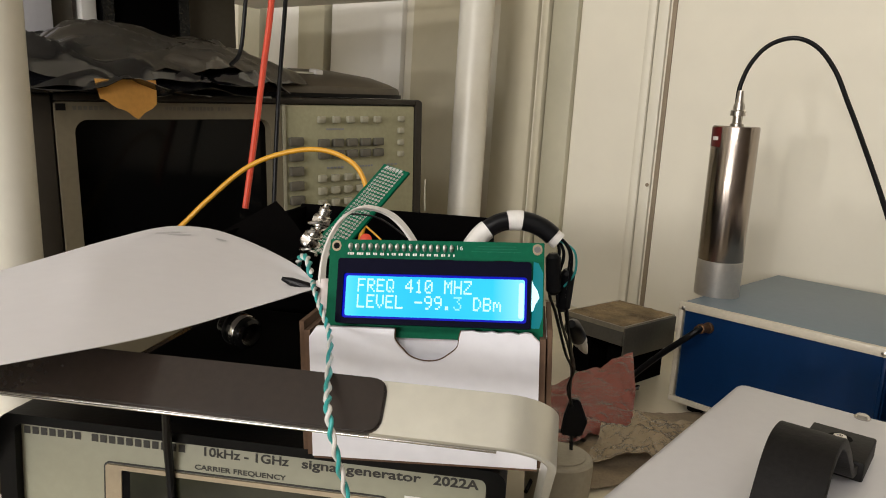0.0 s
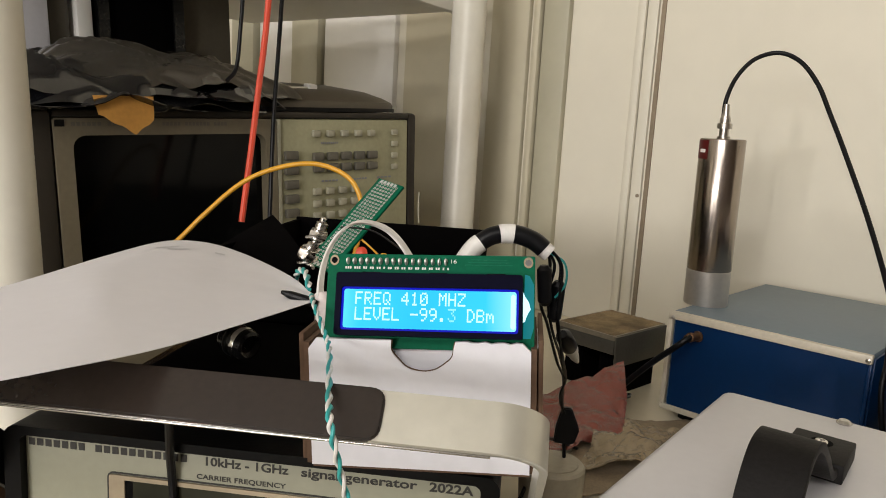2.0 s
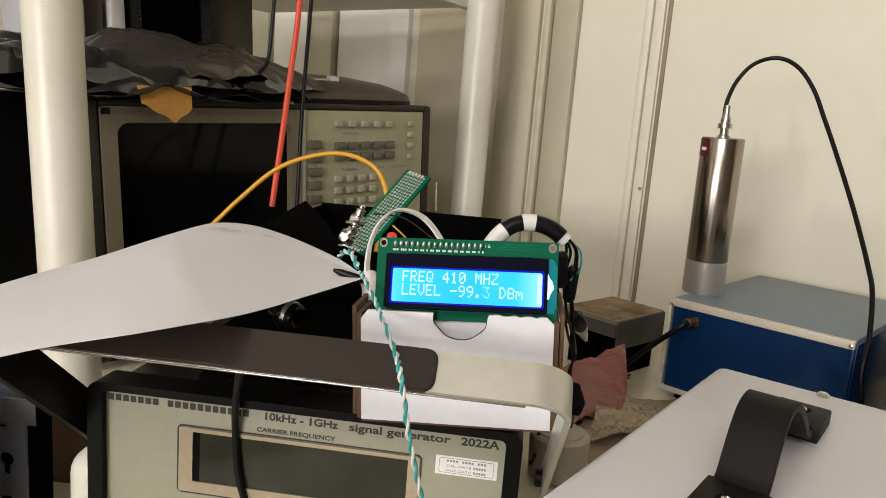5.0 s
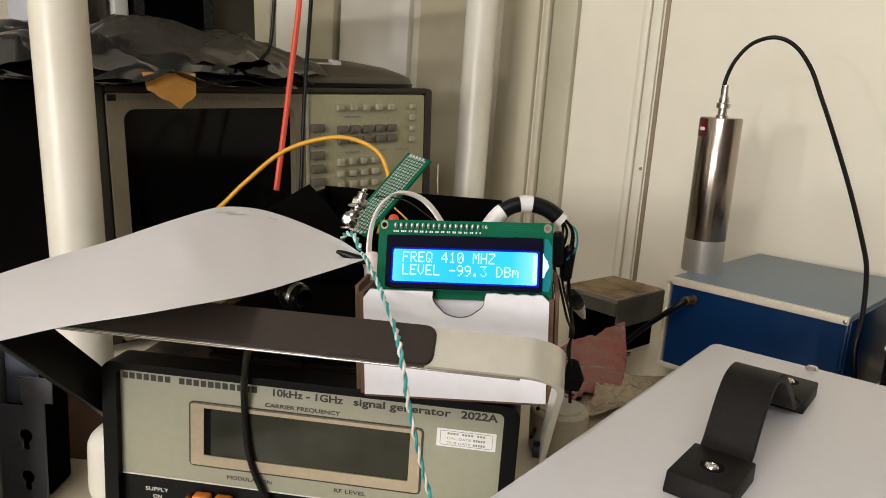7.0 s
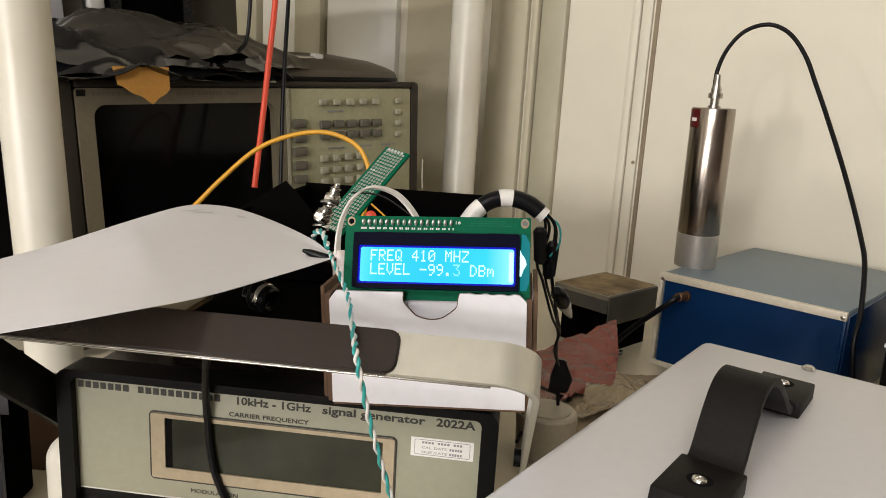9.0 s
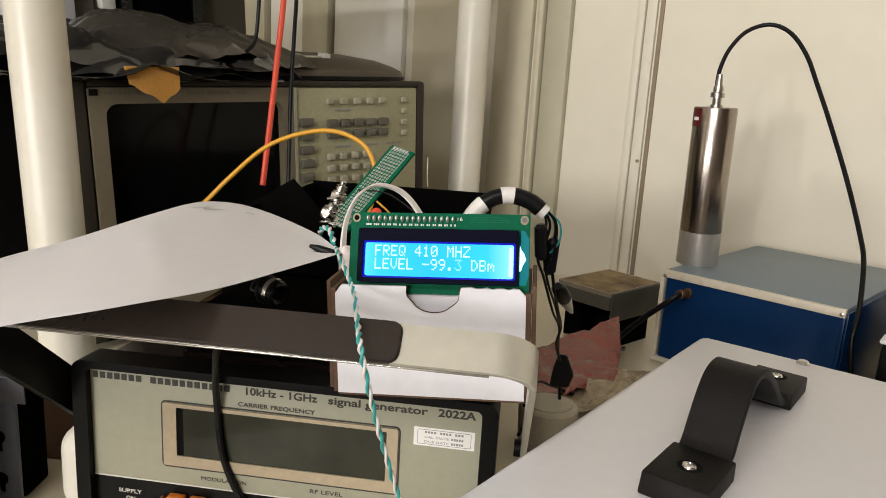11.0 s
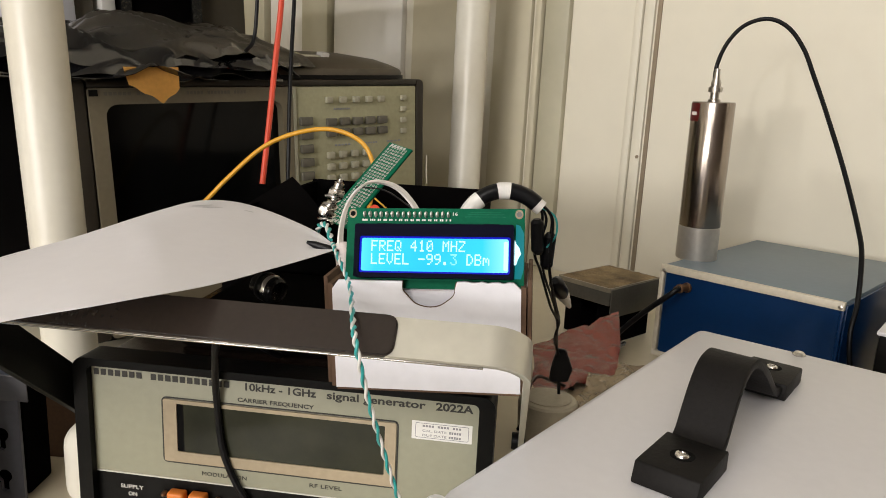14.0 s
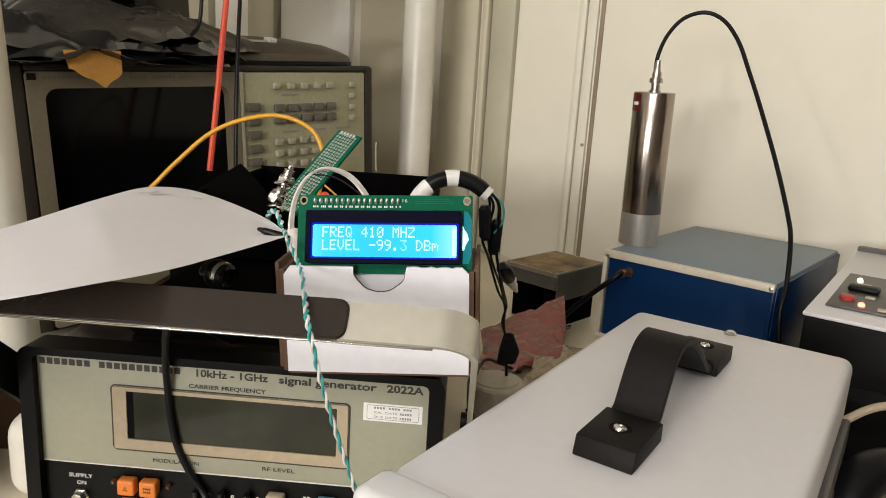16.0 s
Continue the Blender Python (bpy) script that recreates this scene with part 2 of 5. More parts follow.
def add_box(bm, x0, x1, y0, y1, z0, z1, bev=0.0, seg=2, m=None):
    t = Matrix.LocRotScale(((x0 + x1) / 2, (y0 + y1) / 2, (z0 + z1) / 2), None, (x1 - x0, y1 - y0, z1 - z0))
    made = bmesh.ops.create_cube(bm, size=1, matrix=(m @ t) if m is not None else t)
    if bev:
        edges = list({e for v in made["verts"] for e in v.link_edges})
        bmesh.ops.bevel(bm, geom=edges, offset=bev, segments=seg, affect="EDGES", profile=0.5, clamp_overlap=True)
    return bm


def box(x0, x1, y0, y1, z0, z1, bev=0.0, seg=2, m=None):
    return add_box(bmesh.new(), x0, x1, y0, y1, z0, z1, bev, seg, m)


def add_cyl(bm, r, z0, z1, seg=28, r2=None, m=None):
    t = pose(0, 0, (z0 + z1) / 2)
    bmesh.ops.create_cone(bm, cap_ends=True, segments=seg, radius1=r, radius2=r if r2 is None else r2, depth=z1 - z0, matrix=(m @ t) if m is not None else t)
    return bm


def cyl(r, z0, z1, seg=28, r2=None, m=None):
    return add_cyl(bmesh.new(), r, z0, z1, seg, r2, m)


def lathe(profile, seg=40, m=None):
    """Turns (radius, height) pairs about z."""
    bm = bmesh.new()
    rings = []
    for r, z in profile:
        ring = [bm.verts.new((r * math.cos(2 * math.pi * k / seg), r * math.sin(2 * math.pi * k / seg), z)) for k in range(seg)]
        rings.append(ring)
    for a, b in zip(rings, rings[1:]):
        for k in range(seg):
            bm.faces.new((a[k], a[(k + 1) % seg], b[(k + 1) % seg], b[k]))
    bm.faces.new(rings[0])
    bm.faces.new(rings[-1])
    if m is not None:
        bm.transform(m)
    return bm


def smooth_path(points, steps=8):
    """Catmull-Rom through the points."""
    p = [Vector(q) for q in points]
    p = [p[0] * 2 - p[1]] + p + [p[-1] * 2 - p[-2]]
    out = []
    for i in range(1, len(p) - 2):
        a, b, c, d = p[i - 1 : i + 3]
        for k in range(steps):
            t = k / steps
            out.append(0.5 * (2 * b + (c - a) * t + (2 * a - 5 * b + 4 * c - d) * t * t + (3 * b - a - 3 * c + d) * t ** 3))
    out.append(p[-2])
    return out


def sweep(path, section, bm=None, up=(0, 0, 1), fixed=False):
    """Sweeps a closed section of (side, up) pairs along a path."""
    bm = bm or bmesh.new()
    ref = Vector(up)
    rings = []
    for i, p in enumerate(path):
        d = (path[min(i + 1, len(path) - 1)] - path[max(i - 1, 0)]).normalized()
        side = d.cross(ref)
        if side.length < 1e-4:
            side = d.orthogonal()
        side.normalize()
        u = side.cross(d).normalized()
        if not fixed:
            ref = u
        rings.append([bm.verts.new(p + side * a + u * b) for a, b in section])
    n = len(section)
    for a, b in zip(rings, rings[1:]):
        for k in range(n):
            bm.faces.new((a[k], a[(k + 1) % n], b[(k + 1) % n], b[k]))
    bm.faces.new(rings[0])
    bm.faces.new(rings[-1])
    return bm


def tube(points, r, seg=10, steps=8, bm=None, straight=False):
    path = [Vector(q) for q in points] if straight else smooth_path(points, steps)
    return sweep(path, [(r * math.cos(2 * math.pi * k / seg), r * math.sin(2 * math.pi * k / seg)) for k in range(seg)], bm)


def strap(points, width, thick, across, steps=8, smoothed=True, bm=None):
    """A flat band whose width runs along the fixed direction across."""
    path = smooth_path(points, steps) if smoothed else [Vector(q) for q in points]
    bm = bm or bmesh.new()
    w = Vector(across).normalized()
    rings = []
    for i, p in enumerate(path):
        d = (path[min(i + 1, len(path) - 1)] - path[max(i - 1, 0)]).normalized()
        n = d.cross(w).normalized()
        rings.append([bm.verts.new(p + w * a * width / 2 + n * b * thick / 2) for a, b in ((-1, -0.7), (-0.97, -1), (0.97, -1), (1, -0.7), (1, 0.7), (0.97, 1), (-0.97, 1), (-1, 0.7))])
    for a, b in zip(rings, rings[1:]):
        for k in range(8):
            bm.faces.new((a[k], a[(k + 1) % 8], b[(k + 1) % 8], b[k]))
    bm.faces.new(rings[0])
    bm.faces.new(rings[-1])
    return bm


def sheet(f, nu, nv, thick):
    """A sheet with thickness; f(u, v) gives a place for u, v in 0..1."""
    bm = bmesh.new()
    g = [[bm.verts.new(f(i / nu, j / nv)) for j in range(nv + 1)] for i in range(nu + 1)]
    for i in range(nu):
        for j in range(nv):
            bm.faces.new((g[i][j], g[i + 1][j], g[i + 1][j + 1], g[i][j + 1]))
    bm.normal_update()
    bmesh.ops.solidify(bm, geom=bm.faces[:], thickness=thick)
    return bm


def prism(outline, z0, z1, bev=0.0, m=None):
    """An outline of (x, y) pairs raised from z0 to z1."""
    bm = bmesh.new()
    f = bm.faces.new([bm.verts.new((x, y, z0)) for x, y in outline])
    up = bmesh.ops.extrude_face_region(bm, geom=[f])
    bmesh.ops.translate(bm, verts=[v for v in up["geom"] if isinstance(v, bmesh.types.BMVert)], vec=(0, 0, z1 - z0))
    if bev:
        bmesh.ops.recalc_face_normals(bm, faces=bm.faces)
        bmesh.ops.bevel(bm, geom=bm.edges[:], offset=bev, segments=2, affect="EDGES", clamp_overlap=True)
    if m is not None:
        bm.transform(m)
    return bm


def rounded(x0, x1, y0, y1, r, n=5):
    """Outline of a rectangle with round corners."""
    out = []
    for cx, cy, a in ((x1 - r, y1 - r, 0), (x0 + r, y1 - r, 90), (x0 + r, y0 + r, 180), (x1 - r, y0 + r, 270)):
        out += [(cx + r * math.cos(radians(a + 90 * k / n)), cy + r * math.sin(radians(a + 90 * k / n))) for k in range(n + 1)]
    return out


def ring_frame(x0, x1, y0, y1, r, wide, z0, z1, r_in=0.001, m=None):
    """A flat frame: a rounded rectangle with a rounded opening, from z0 to z1."""
    a, b = rounded(x0, x1, y0, y1, r), rounded(x0 + wide, x1 - wide, y0 + wide, y1 - wide, r_in)
    return ring_between(a, b, z0, z1, m)


def ring_between(a, b, z0, z1, m=None):
    bm = bmesh.new()
    n = len(a)
    rows = [[bm.verts.new((x, y, z)) for x, y in loop] for loop, z in ((a, z0), (a, z1), (b, z1), (b, z0))]
    for i in range(4):
        p, q = rows[i], rows[(i + 1) % 4]
        for k in range(n):
            bm.faces.new((p[k], p[(k + 1) % n], q[(k + 1) % n], q[k]))
    if m is not None:
        bm.transform(m)
    return bm


FACE = pose(0, 0, 0, 90, 0, 0)  # turns drawings in x, y into the x, z plane, facing -y


def writing(name, text, size, mat, parent, m, stretch=1.0, width=None, bold=0.0, label=""):
    """Raised lettering in the built-in font, in the x, y plane of m."""
    c = bpy.data.curves.new(name, "FONT")
    c.body, c.size, c.extrude, c.offset = text, size, 0.00006, bold * size
    c.resolution_u = 3
    tmp = bpy.data.objects.new(name, c)
    scene.collection.objects.link(tmp)
    dg = bpy.context.evaluated_depsgraph_get()
    me = bpy.data.meshes.new_from_object(tmp.evaluated_get(dg))
    bpy.data.objects.remove(tmp)
    if width:
        xs = [v.co.x for v in me.vertices]
        stretch = width / (max(xs) - min(xs))
    me.transform(m @ Matrix.Diagonal((stretch, 1, 1, 1)))
    me.materials.clear()
    me.materials.append(mat)
    ob = new(name, me)
    ob.parent = parent
    if label:
        tagged(ob, label)
    return ob


def bars(name, text, x0, x1, y, h, mat, parent, m):
    """Plain bars in place of words: one bar for each letter."""
    bm = bmesh.new()
    step = (x1 - x0) / len(text)
    for i, ch in enumerate(text):
        if ch != " ":
            add_box(bm, x0 + step * (i + 0.12), x0 + step * (i + 0.84), y, y + h, 0, 0.00012)
    bm.transform(m)
    return part(name, bm, mat, parent)

# ---- the room ----
ROOM = pose(0, 0, 0, 0, 0, -33)
TABLE = 0.74


def structure(name, bm, mat, label, parent=None):
    ob = solid(name, bm, mat, label, m=None if parent else ROOM, kind="structure")
    if parent:
        ob.parent = parent
    return ob


structure("floor", box(-1.65, 1.4, -3.0, 1.0, -0.1, 0.0), floor_mat, "grey vinyl floor under the workbench")
structure("ceiling", box(-1.65, 1.4, -3.0, 1.0, 2.12, 2.4), ceiling_mat, "plain off-white painted ceiling")
wall_north = structure("wall_north", box(-1.65, 1.4, 0.86, 1.0, 0.0, 2.3), wall_paint, "cream painted wall behind the workbench")
structure("wall_west", box(-1.65, -1.45, -3.0, 0.86, 0.0, 2.3), wall_paint, "cream painted side wall")
structure("wall_south", box(-1.65, 1.4, -3.15, -3.0, 0.0, 2.3), wall_paint, "cream painted wall")
# out of view; its dark colour is chosen for what the steel cylinder reflects
structure("wall_east", box(1.4, 1.5, -3.0, 0.86, 0.0, 2.3), dark_wall, "plain dark brown side wall out of view, darkening reflections")


def wall_board(name, x0, x1, depth, mat, label, z0=TABLE, z1=2.11, bev=0.002):
    return structure(name, box(x0, x1, 0.861 - depth, 0.861, z0, z1, bev), mat, label)


wall_board("trim_edge", -1.245, -1.175, 0.02, wall_olive, "drab olive edge strip on the wall")
wall_board("trim_narrow_panel", -1.165, -1.062, 0.012, wall_white, "narrow white painted wall panel")
wall_board("trim_frame", -1.056, -0.985, 0.022, wall_olive, "drab olive upright frame member on the wall")
wall_board("trim_white_panel", -0.978, -0.81, 0.012, wall_white, "white painted wall panel")
wall_board("trim_panel", -0.79, -0.642, 0.008, wall_aged, "cream painted wall panel")
wall_board("trim_inner_panel", -0.6236, -0.560, 0.010, wall_aged, "aged cream panel behind the post", bev=0.003)
wall_board("trim_bead", -0.5510, -0.5390, 0.016, wall_aged, "rounded cream bead moulding", bev=0.005)
wall_board("trim_moulding", -0.5365, -0.4975, 0.012, wall_olive, "olive shaded vertical moulding", bev=0.003)
wall_board("trim_ridge", -0.4050, -0.3930, 0.009, wall_paint, "narrow raised cream ridge of the cover strip", bev=0.004)
wall_board("trim_strip", -0.3925, -0.3785, 0.006, wall_paint, "narrow cream cover strip on the wall", bev=0.002)
wall_board("trim_seam", -0.3760, -0.3705, 0.003, seam_dark, "grimy seam between wall panels", bev=0.0005)
for z in (0.9126, 1.20):
    structure("wall_screw", cyl(0.0022, 0, 0.0012, 12, m=pose(-0.3818, 0.8548, z, 90)), seam_dark, "small rusty screw head in the wall strip")

bench = thing("workbench", "cream laminate workbench against the wall", "workbench", ROOM)
part("worktop", box(-1.44, 1.2, 0.03, 0.855, TABLE - 0.03, TABLE, 0.002), bench_top, bench)
for x, y in ((-1.38, 0.08), (1.15, 0.08), (-1.38, 0.8), (1.15, 0.8)):
    part("leg", box(x - 0.025, x + 0.025, y - 0.025, y + 0.025, 0, TABLE - 0.03), dark_metal, bench)

def tube_fitting(label, m):
    t = thing("tube_light", label, "lamp", m, group="tube lights of the room")
    part("housing", box(-0.62, 0.62, -0.09, 0.09, -0.03, -0.001, 0.004), wall_white, t)
    for y in (-0.045, 0.045):
        part("tube", tube([(-0.59, y, -0.036), (0, y, -0.036), (0.59, y, -0.036)], 0.0055, straight=True), tube_glow, t)


tube_fitting("long fluorescent tube light on the ceiling, switched on", pose(-0.50, -1.30, 2.12, 0, 0, -18))
tube_fitting("long fluorescent tube light on the wall, switched on", ROOM @ pose(0.51, -2.999, 1.27, -90, 0, 0))



def bulkhead(label, m):
    t = thing("bulkhead_light", label, "lamp", m, group="bulkhead lights of the room")
    part("housing", lathe([(0.085, 0.0), (0.085, 0.03), (0.078, 0.036)], 32), wall_white, t)
    part("diffuser", lathe([(0.070, 0.0362), (0.060, 0.046), (0.030, 0.052)], 32), tube_glow, t)


bulkhead("round bulkhead light low on the wall, switched on", ROOM @ pose(-0.35, -2.999, 1.02, -90, 0, 0))
bulkhead("round bulkhead light high on the wall, switched on", ROOM @ pose(0.30, -2.999, 1.55, -90, 0, 0))

# ---- shelf rack over the bench ----


def post(x, y, r, lean=0.0):
    bm = lathe([(r + 0.001, 0), (r, 0.004), (r, 1.15), (r + 0.001, 1.154)], 40)
    return solid("rack_post", bm, post_paint, "glossy white round metal post of the shelf rack", "post", pose(x + 0.30 * math.tan(radians(lean)), y, TABLE, 0, -lean, 0), group="posts of the shelf rack")


post(-0.331, 0.438, 0.0187, 2.7)
post(-0.080, 0.938, 0.0215)
rack = thing("rack_shelf", "white painted shelf board between the posts", "shelf", pose(-0.331, 0.438, 0, 0, 0, 63.3))
part("board", box(-0.25, 0.60, 0.03, 0.45, 1.137, 1.155, 0.002), wall_white, rack)
part("front_rail", box(-0.25, 0.60, 0.018, 0.03, 1.127, 1.160, 0.002), wall_white, rack)

# ---- logic analyser ----
SCOPE = pose(-0.362, 0.512, 0.971, 0, -3.0, 52.4)
scope = thing("logic_analyser", "old beige-grey bench analyser with a dark CRT screen", "instrument", SCOPE)
part("case", box(0.0155, 0.382, 0.02, 0.33, -0.222, -0.002, 0.006), scope_case, scope, "brown-grey metal case")
part("side_rail", box(-0.010, 0.0150, 0.0, 0.022, -0.224, 0.004, 0.004), scope_case, scope)
part("side_panel", box(-0.009, 0.0150, 0.0225, 0.33, -0.223, 0.003, 0.003), black_matte, scope, "black side panel")
part("side_rail", box(0.3825, 0.394, 0.0, 0.33, -0.224, 0.004, 0.004), scope_case, scope)
part("top_rail", box(0.0155, 0.382, 0.0, 0.33, -0.0025, 0.004, 0.002), scope_case, scope)
crt = part("screen_surround", ring_between(rounded(0.0155, 0.2115, -0.222, -0.003, 0.003), rounded(0.029, 0.1995, -0.170, -0.0165, 0.010), -0.016, 0.0, FACE), scope_frame, scope, "beige-grey screen surround")
part("screen", prism(rounded(0.024, 0.205, -0.176, -0.012, 0.012), -0.016, -0.010, m=FACE), crt_glass, crt, "dark unlit CRT screen")
part("badge", box(0.0165, 0.0235, -0.0008, 0.0, -0.0095, -0.0042), black_plastic, crt)
bars("model_lettering", "xxxxxx xxxxx", 0.028, 0.075, -0.0090, 0.003, key_dark, crt, FACE)
bars("model_lettering", "xxxxx xxxxxxx xxxx", 0.10, 0.16, -0.0090, 0.003, key_dark, crt, FACE)
cp = part("control_panel", box(0.2135, 0.3815, 0.001, 0.0195, -0.222, -0.003, 0.002), scope_panel, scope, "olive-grey control panel")
part("panel_edge", box(0.2118, 0.2150, -0.001, 0.004, -0.222, -0.003), key_light, scope)


def keys(n, m, x0, dx, z0, dz, w, h, mat, deep=0.004):
    for i in range(n):
        for j in range(m):
            x, z = x0 + dx * i, z0 + dz * j
            part("key", box(x - w / 2, x + w / 2, -deep, 0.001, z - h / 2, z + h / 2, 0.0012), mat, cp)


keys(5, 1, 0.2555, 0.0178, -0.017, 0, 0.0085, 0.0066, key_light)
keys(5, 2, 0.258, 0.0175, -0.040, -0.0115, 0.0125, 0.0082, key_dark)
keys(1, 5, 0.226, 0, -0.038, -0.0142, 0.015, 0.0088, key_dark)
keys(4, 4, 0.256, 0.0160, -0.0752, -0.0125, 0.0090, 0.0072, key_light)
keys(1, 4, 0.360, 0, -0.0165, -0.0125, 0.008, 0.006, key_light, 0.003)
for x, z, n in ((0.262, -0.0275, "xxxxxxxxx"), (0.300, -0.066, "xxxxxx"), (0.335, -0.066, "xxxx"), (0.262, -0.066, "xxxxx")):
    bars("key_lettering", n, x, x + 0.022, z, 0.0018, ink_grey, cp, FACE @ pose(0, 0, -0.0002))
for x in (0.03, 0.36):
    part("foot", box(x - 0.015, x + 0.015, 0.02, 0.05, -0.2312, -0.222, 0.002), black_plastic, scope)
    part("foot", box(x - 0.015, x + 0.015, 0.28, 0.31, -0.2312, -0.222, 0.002), black_plastic, scope)


def film_heap(name, x0, x1, y0, y1, z, amp, mat, label, seed, drop=0.0, hump=0.0, top=0.06, steep=0.30):
    """A crumpled film bag lying on the analyser."""
    def f(u, v):
        a, b = x0 + (x1 - x0) * u, y0 + (y1 - y0) * v
        p = Vector((a * 9 + seed * 7.3, b * 9, seed * 3.1))
        fold = abs(noise.noise(p)) * amp * 1.2 + max(0, 0.25 - abs(noise.noise(p * 2.3 + Vector((3, 1, 0))))) * amp * 0.8 + (0.5 - abs(noise.noise(Vector((a * 11 + seed, b * 36 + a * 10, seed * 2.2))))) * amp * 0.95 + noise.noise(p * 5) * amp * 0.04
        lip = max(0, steep - v) / steep
        edge = min(1, 5 * min(u, 1 - u) + 0.1)
        wob = 0.022 * noise.noise(Vector((a * 11, seed * 5.0, 1.0))) * (1 - v)
        rise = hump * math.exp(-(((a - top) / 0.095) ** 4)) * min(1, v * 2.2)
        return Vector((a + 0.008 * noise.noise(p * 1.7), b + wob, z + (fold + rise) * edge - drop * lip * lip))
    return solid(name, sheet(f, 84, 64, 0.0005), mat, label, "plastic bag", SCOPE, group="bags on the analyser")


film_heap("plastic_bag", -0.115, 0.135, -0.022, 0.21, 0.006, 0.016, bag_film, "crumpled black antistatic bag on top of the analyser", 1, 0.003)
film_heap("plastic_bag", -0.105, 0.19, -0.016, 0.22, 0.017, 0.014, bag_film, "flat black antistatic bag in the heap", 2, 0.015, steep=0.12)
film_heap("plastic_bag", 0.06, 0.215, -0.018, 0.20, 0.014, 0.014, bag_film, "glossy black antistatic bag beside the cover", 3, 0.008)
film_heap("plastic_bag", -0.125, 0.12, -0.014, 0.23, 0.030, 0.018, bag_film, "folded black antistatic bag on the heap", 4, 0.026, 0.006, 0.0, steep=0.13)
film_heap("plastic_bag", 0.005, 0.238, -0.006, 0.22, 0.032, 0.014, bag_grey, "dark grey antistatic bag topping the heap", 5, 0.016, 0.021, 0.140, steep=0.2)


def scrap(u, v):
    x = 0.0400 + 0.0465 * u
    low = 0.0000 - 0.0150 * (u / 0.63 if u < 0.63 else (1.12 - u) / 0.49) + 0.0007 * math.sin(u * 19)
    return Vector((x + 0.004 * v * (0.5 - u), -0.0165 - 0.003 * math.sin(3 * u) - 0.004 * v, 0.0145 + (low - 0.0145) * v))


solid("envelope_scrap", sheet(scrap, 24, 8, 0.0005), manila, "torn orange manila scrap hanging over the analyser", "paper", SCOPE)

lid = thing("dust_cover", "dark brown domed plastic dust cover on the analyser", "cover", SCOPE @ pose(0.006, 0, 0.0045))
oval = [(0.272 + 0.122 * math.copysign(abs(math.cos(a)) ** 0.8, math.cos(a)) * (1.0 if math.cos(a) > 0 else 1.1), 0.092 + 0.090 * math.copysign(abs(math.sin(a)) ** 0.6, math.sin(a))) for a in [2 * math.pi * k / 40 for k in range(40)]]
dome = bmesh.new()
loops = []
for k, (g, z) in enumerate(((1.0, 0.0), (1.0, 0.007), (0.985, 0.0105), (0.90, 0.0155), (0.74, 0.022), (0.4, 0.0285), (0.15, 0.030))):
    loops.append([dome.verts.new((0.272 + (x - 0.272) * g, 0.10 + (y - 0.10) * g, z)) for x, y in oval])
for a, b in zip(loops, loops[1:]):
    for k in range(40):
        dome.faces.new((a[k], a[(k + 1) % 40], b[(k + 1) % 40], b[k]))
dome.faces.new(loops[0])
dome.faces.new(loops[-1])
part("shell", dome, lid_mat, lid)
part("lip", ring_between([(0.272 + (x - 0.272) * 1.015, 0.10 + (y - 0.10) * 1.015) for x, y in oval], [(0.272 + (x - 0.272) * 1.001, 0.10 + (y - 0.10) * 1.001) for x, y in oval], 0.0, 0.004), black_plastic, lid)
clipm = SCOPE @ pose(0.241, 0.035, 0.0265, 10, 0, 4)
clip = thing("metal_clip", "small pale metal clip lying on the lid", "clip", clipm)
part("rod", box(-0.028, 0.036, -0.003, 0.003, 0, 0.003, 0.001), brushed, clip)
part("jaw", box(0.030, 0.040, -0.006, 0.005, 0, 0.006, 0.001), white_pvc, clip)
part("jaw", box(-0.034, -0.026, -0.004, 0.004, 0, 0.007, 0.001), white_pvc, clip)
solid("brass_connector", lathe([(0.004, 0), (0.006, 0.002), (0.006, 0.012), (0.004, 0.014), (0.004, 0.02)], 16, pose(0, 0, 0, 0, 90, 0)), copper, "small brass connector among the bags", "connector", SCOPE @ pose(0.166, -0.002, 0.014))

# dark boxes standing behind the heap of bags
BACK = SCOPE @ pose(0, 0.24, 0.001)
dark_box = thing("dark_instrument", "dark instrument standing on the analyser behind the bags", "instrument", BACK)
part("body", box(0.139, 0.240, 0.0, 0.085, 0.0, 0.15, 0.004), black_matte, dark_box)
part("front_frame", ring_frame(0.141, 0.238, 0.002, 0.148, 0.004, 0.012, 0.0, 0.004, m=FACE), black_gloss, dark_box)
solid("white_carton", box(0.030, 0.0925, 0.0, 0.07, 0.0, 0.15, 0.002), card_white, "white carton standing behind the bags", "box", BACK)
solid("white_tube", box(0.1205, 0.1365, 0.0, 0.03, 0.0, 0.15, 0.002), wall_white, "narrow white upright sleeve behind the bags", "box", BACK)
solid("brown_binder", box(0.0945, 0.1155, 0.01, 0.08, 0.0, 0.15, 0.002), binder_brown, "thin brown binder standing behind the bags", "binder", BACK)
solid("dark_binder", box(0.2425, 0.305, 0.01, 0.08, 0.0, 0.15, 0.002), binder_brown, "dark brown binder standing behind the bags", "binder", BACK)

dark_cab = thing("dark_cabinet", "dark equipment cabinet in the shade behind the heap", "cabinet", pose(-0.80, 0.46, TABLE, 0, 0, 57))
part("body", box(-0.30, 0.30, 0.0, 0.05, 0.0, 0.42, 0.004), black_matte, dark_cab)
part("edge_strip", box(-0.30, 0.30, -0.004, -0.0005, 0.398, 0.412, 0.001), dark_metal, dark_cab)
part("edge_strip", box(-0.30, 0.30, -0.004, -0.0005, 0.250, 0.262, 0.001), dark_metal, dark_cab)
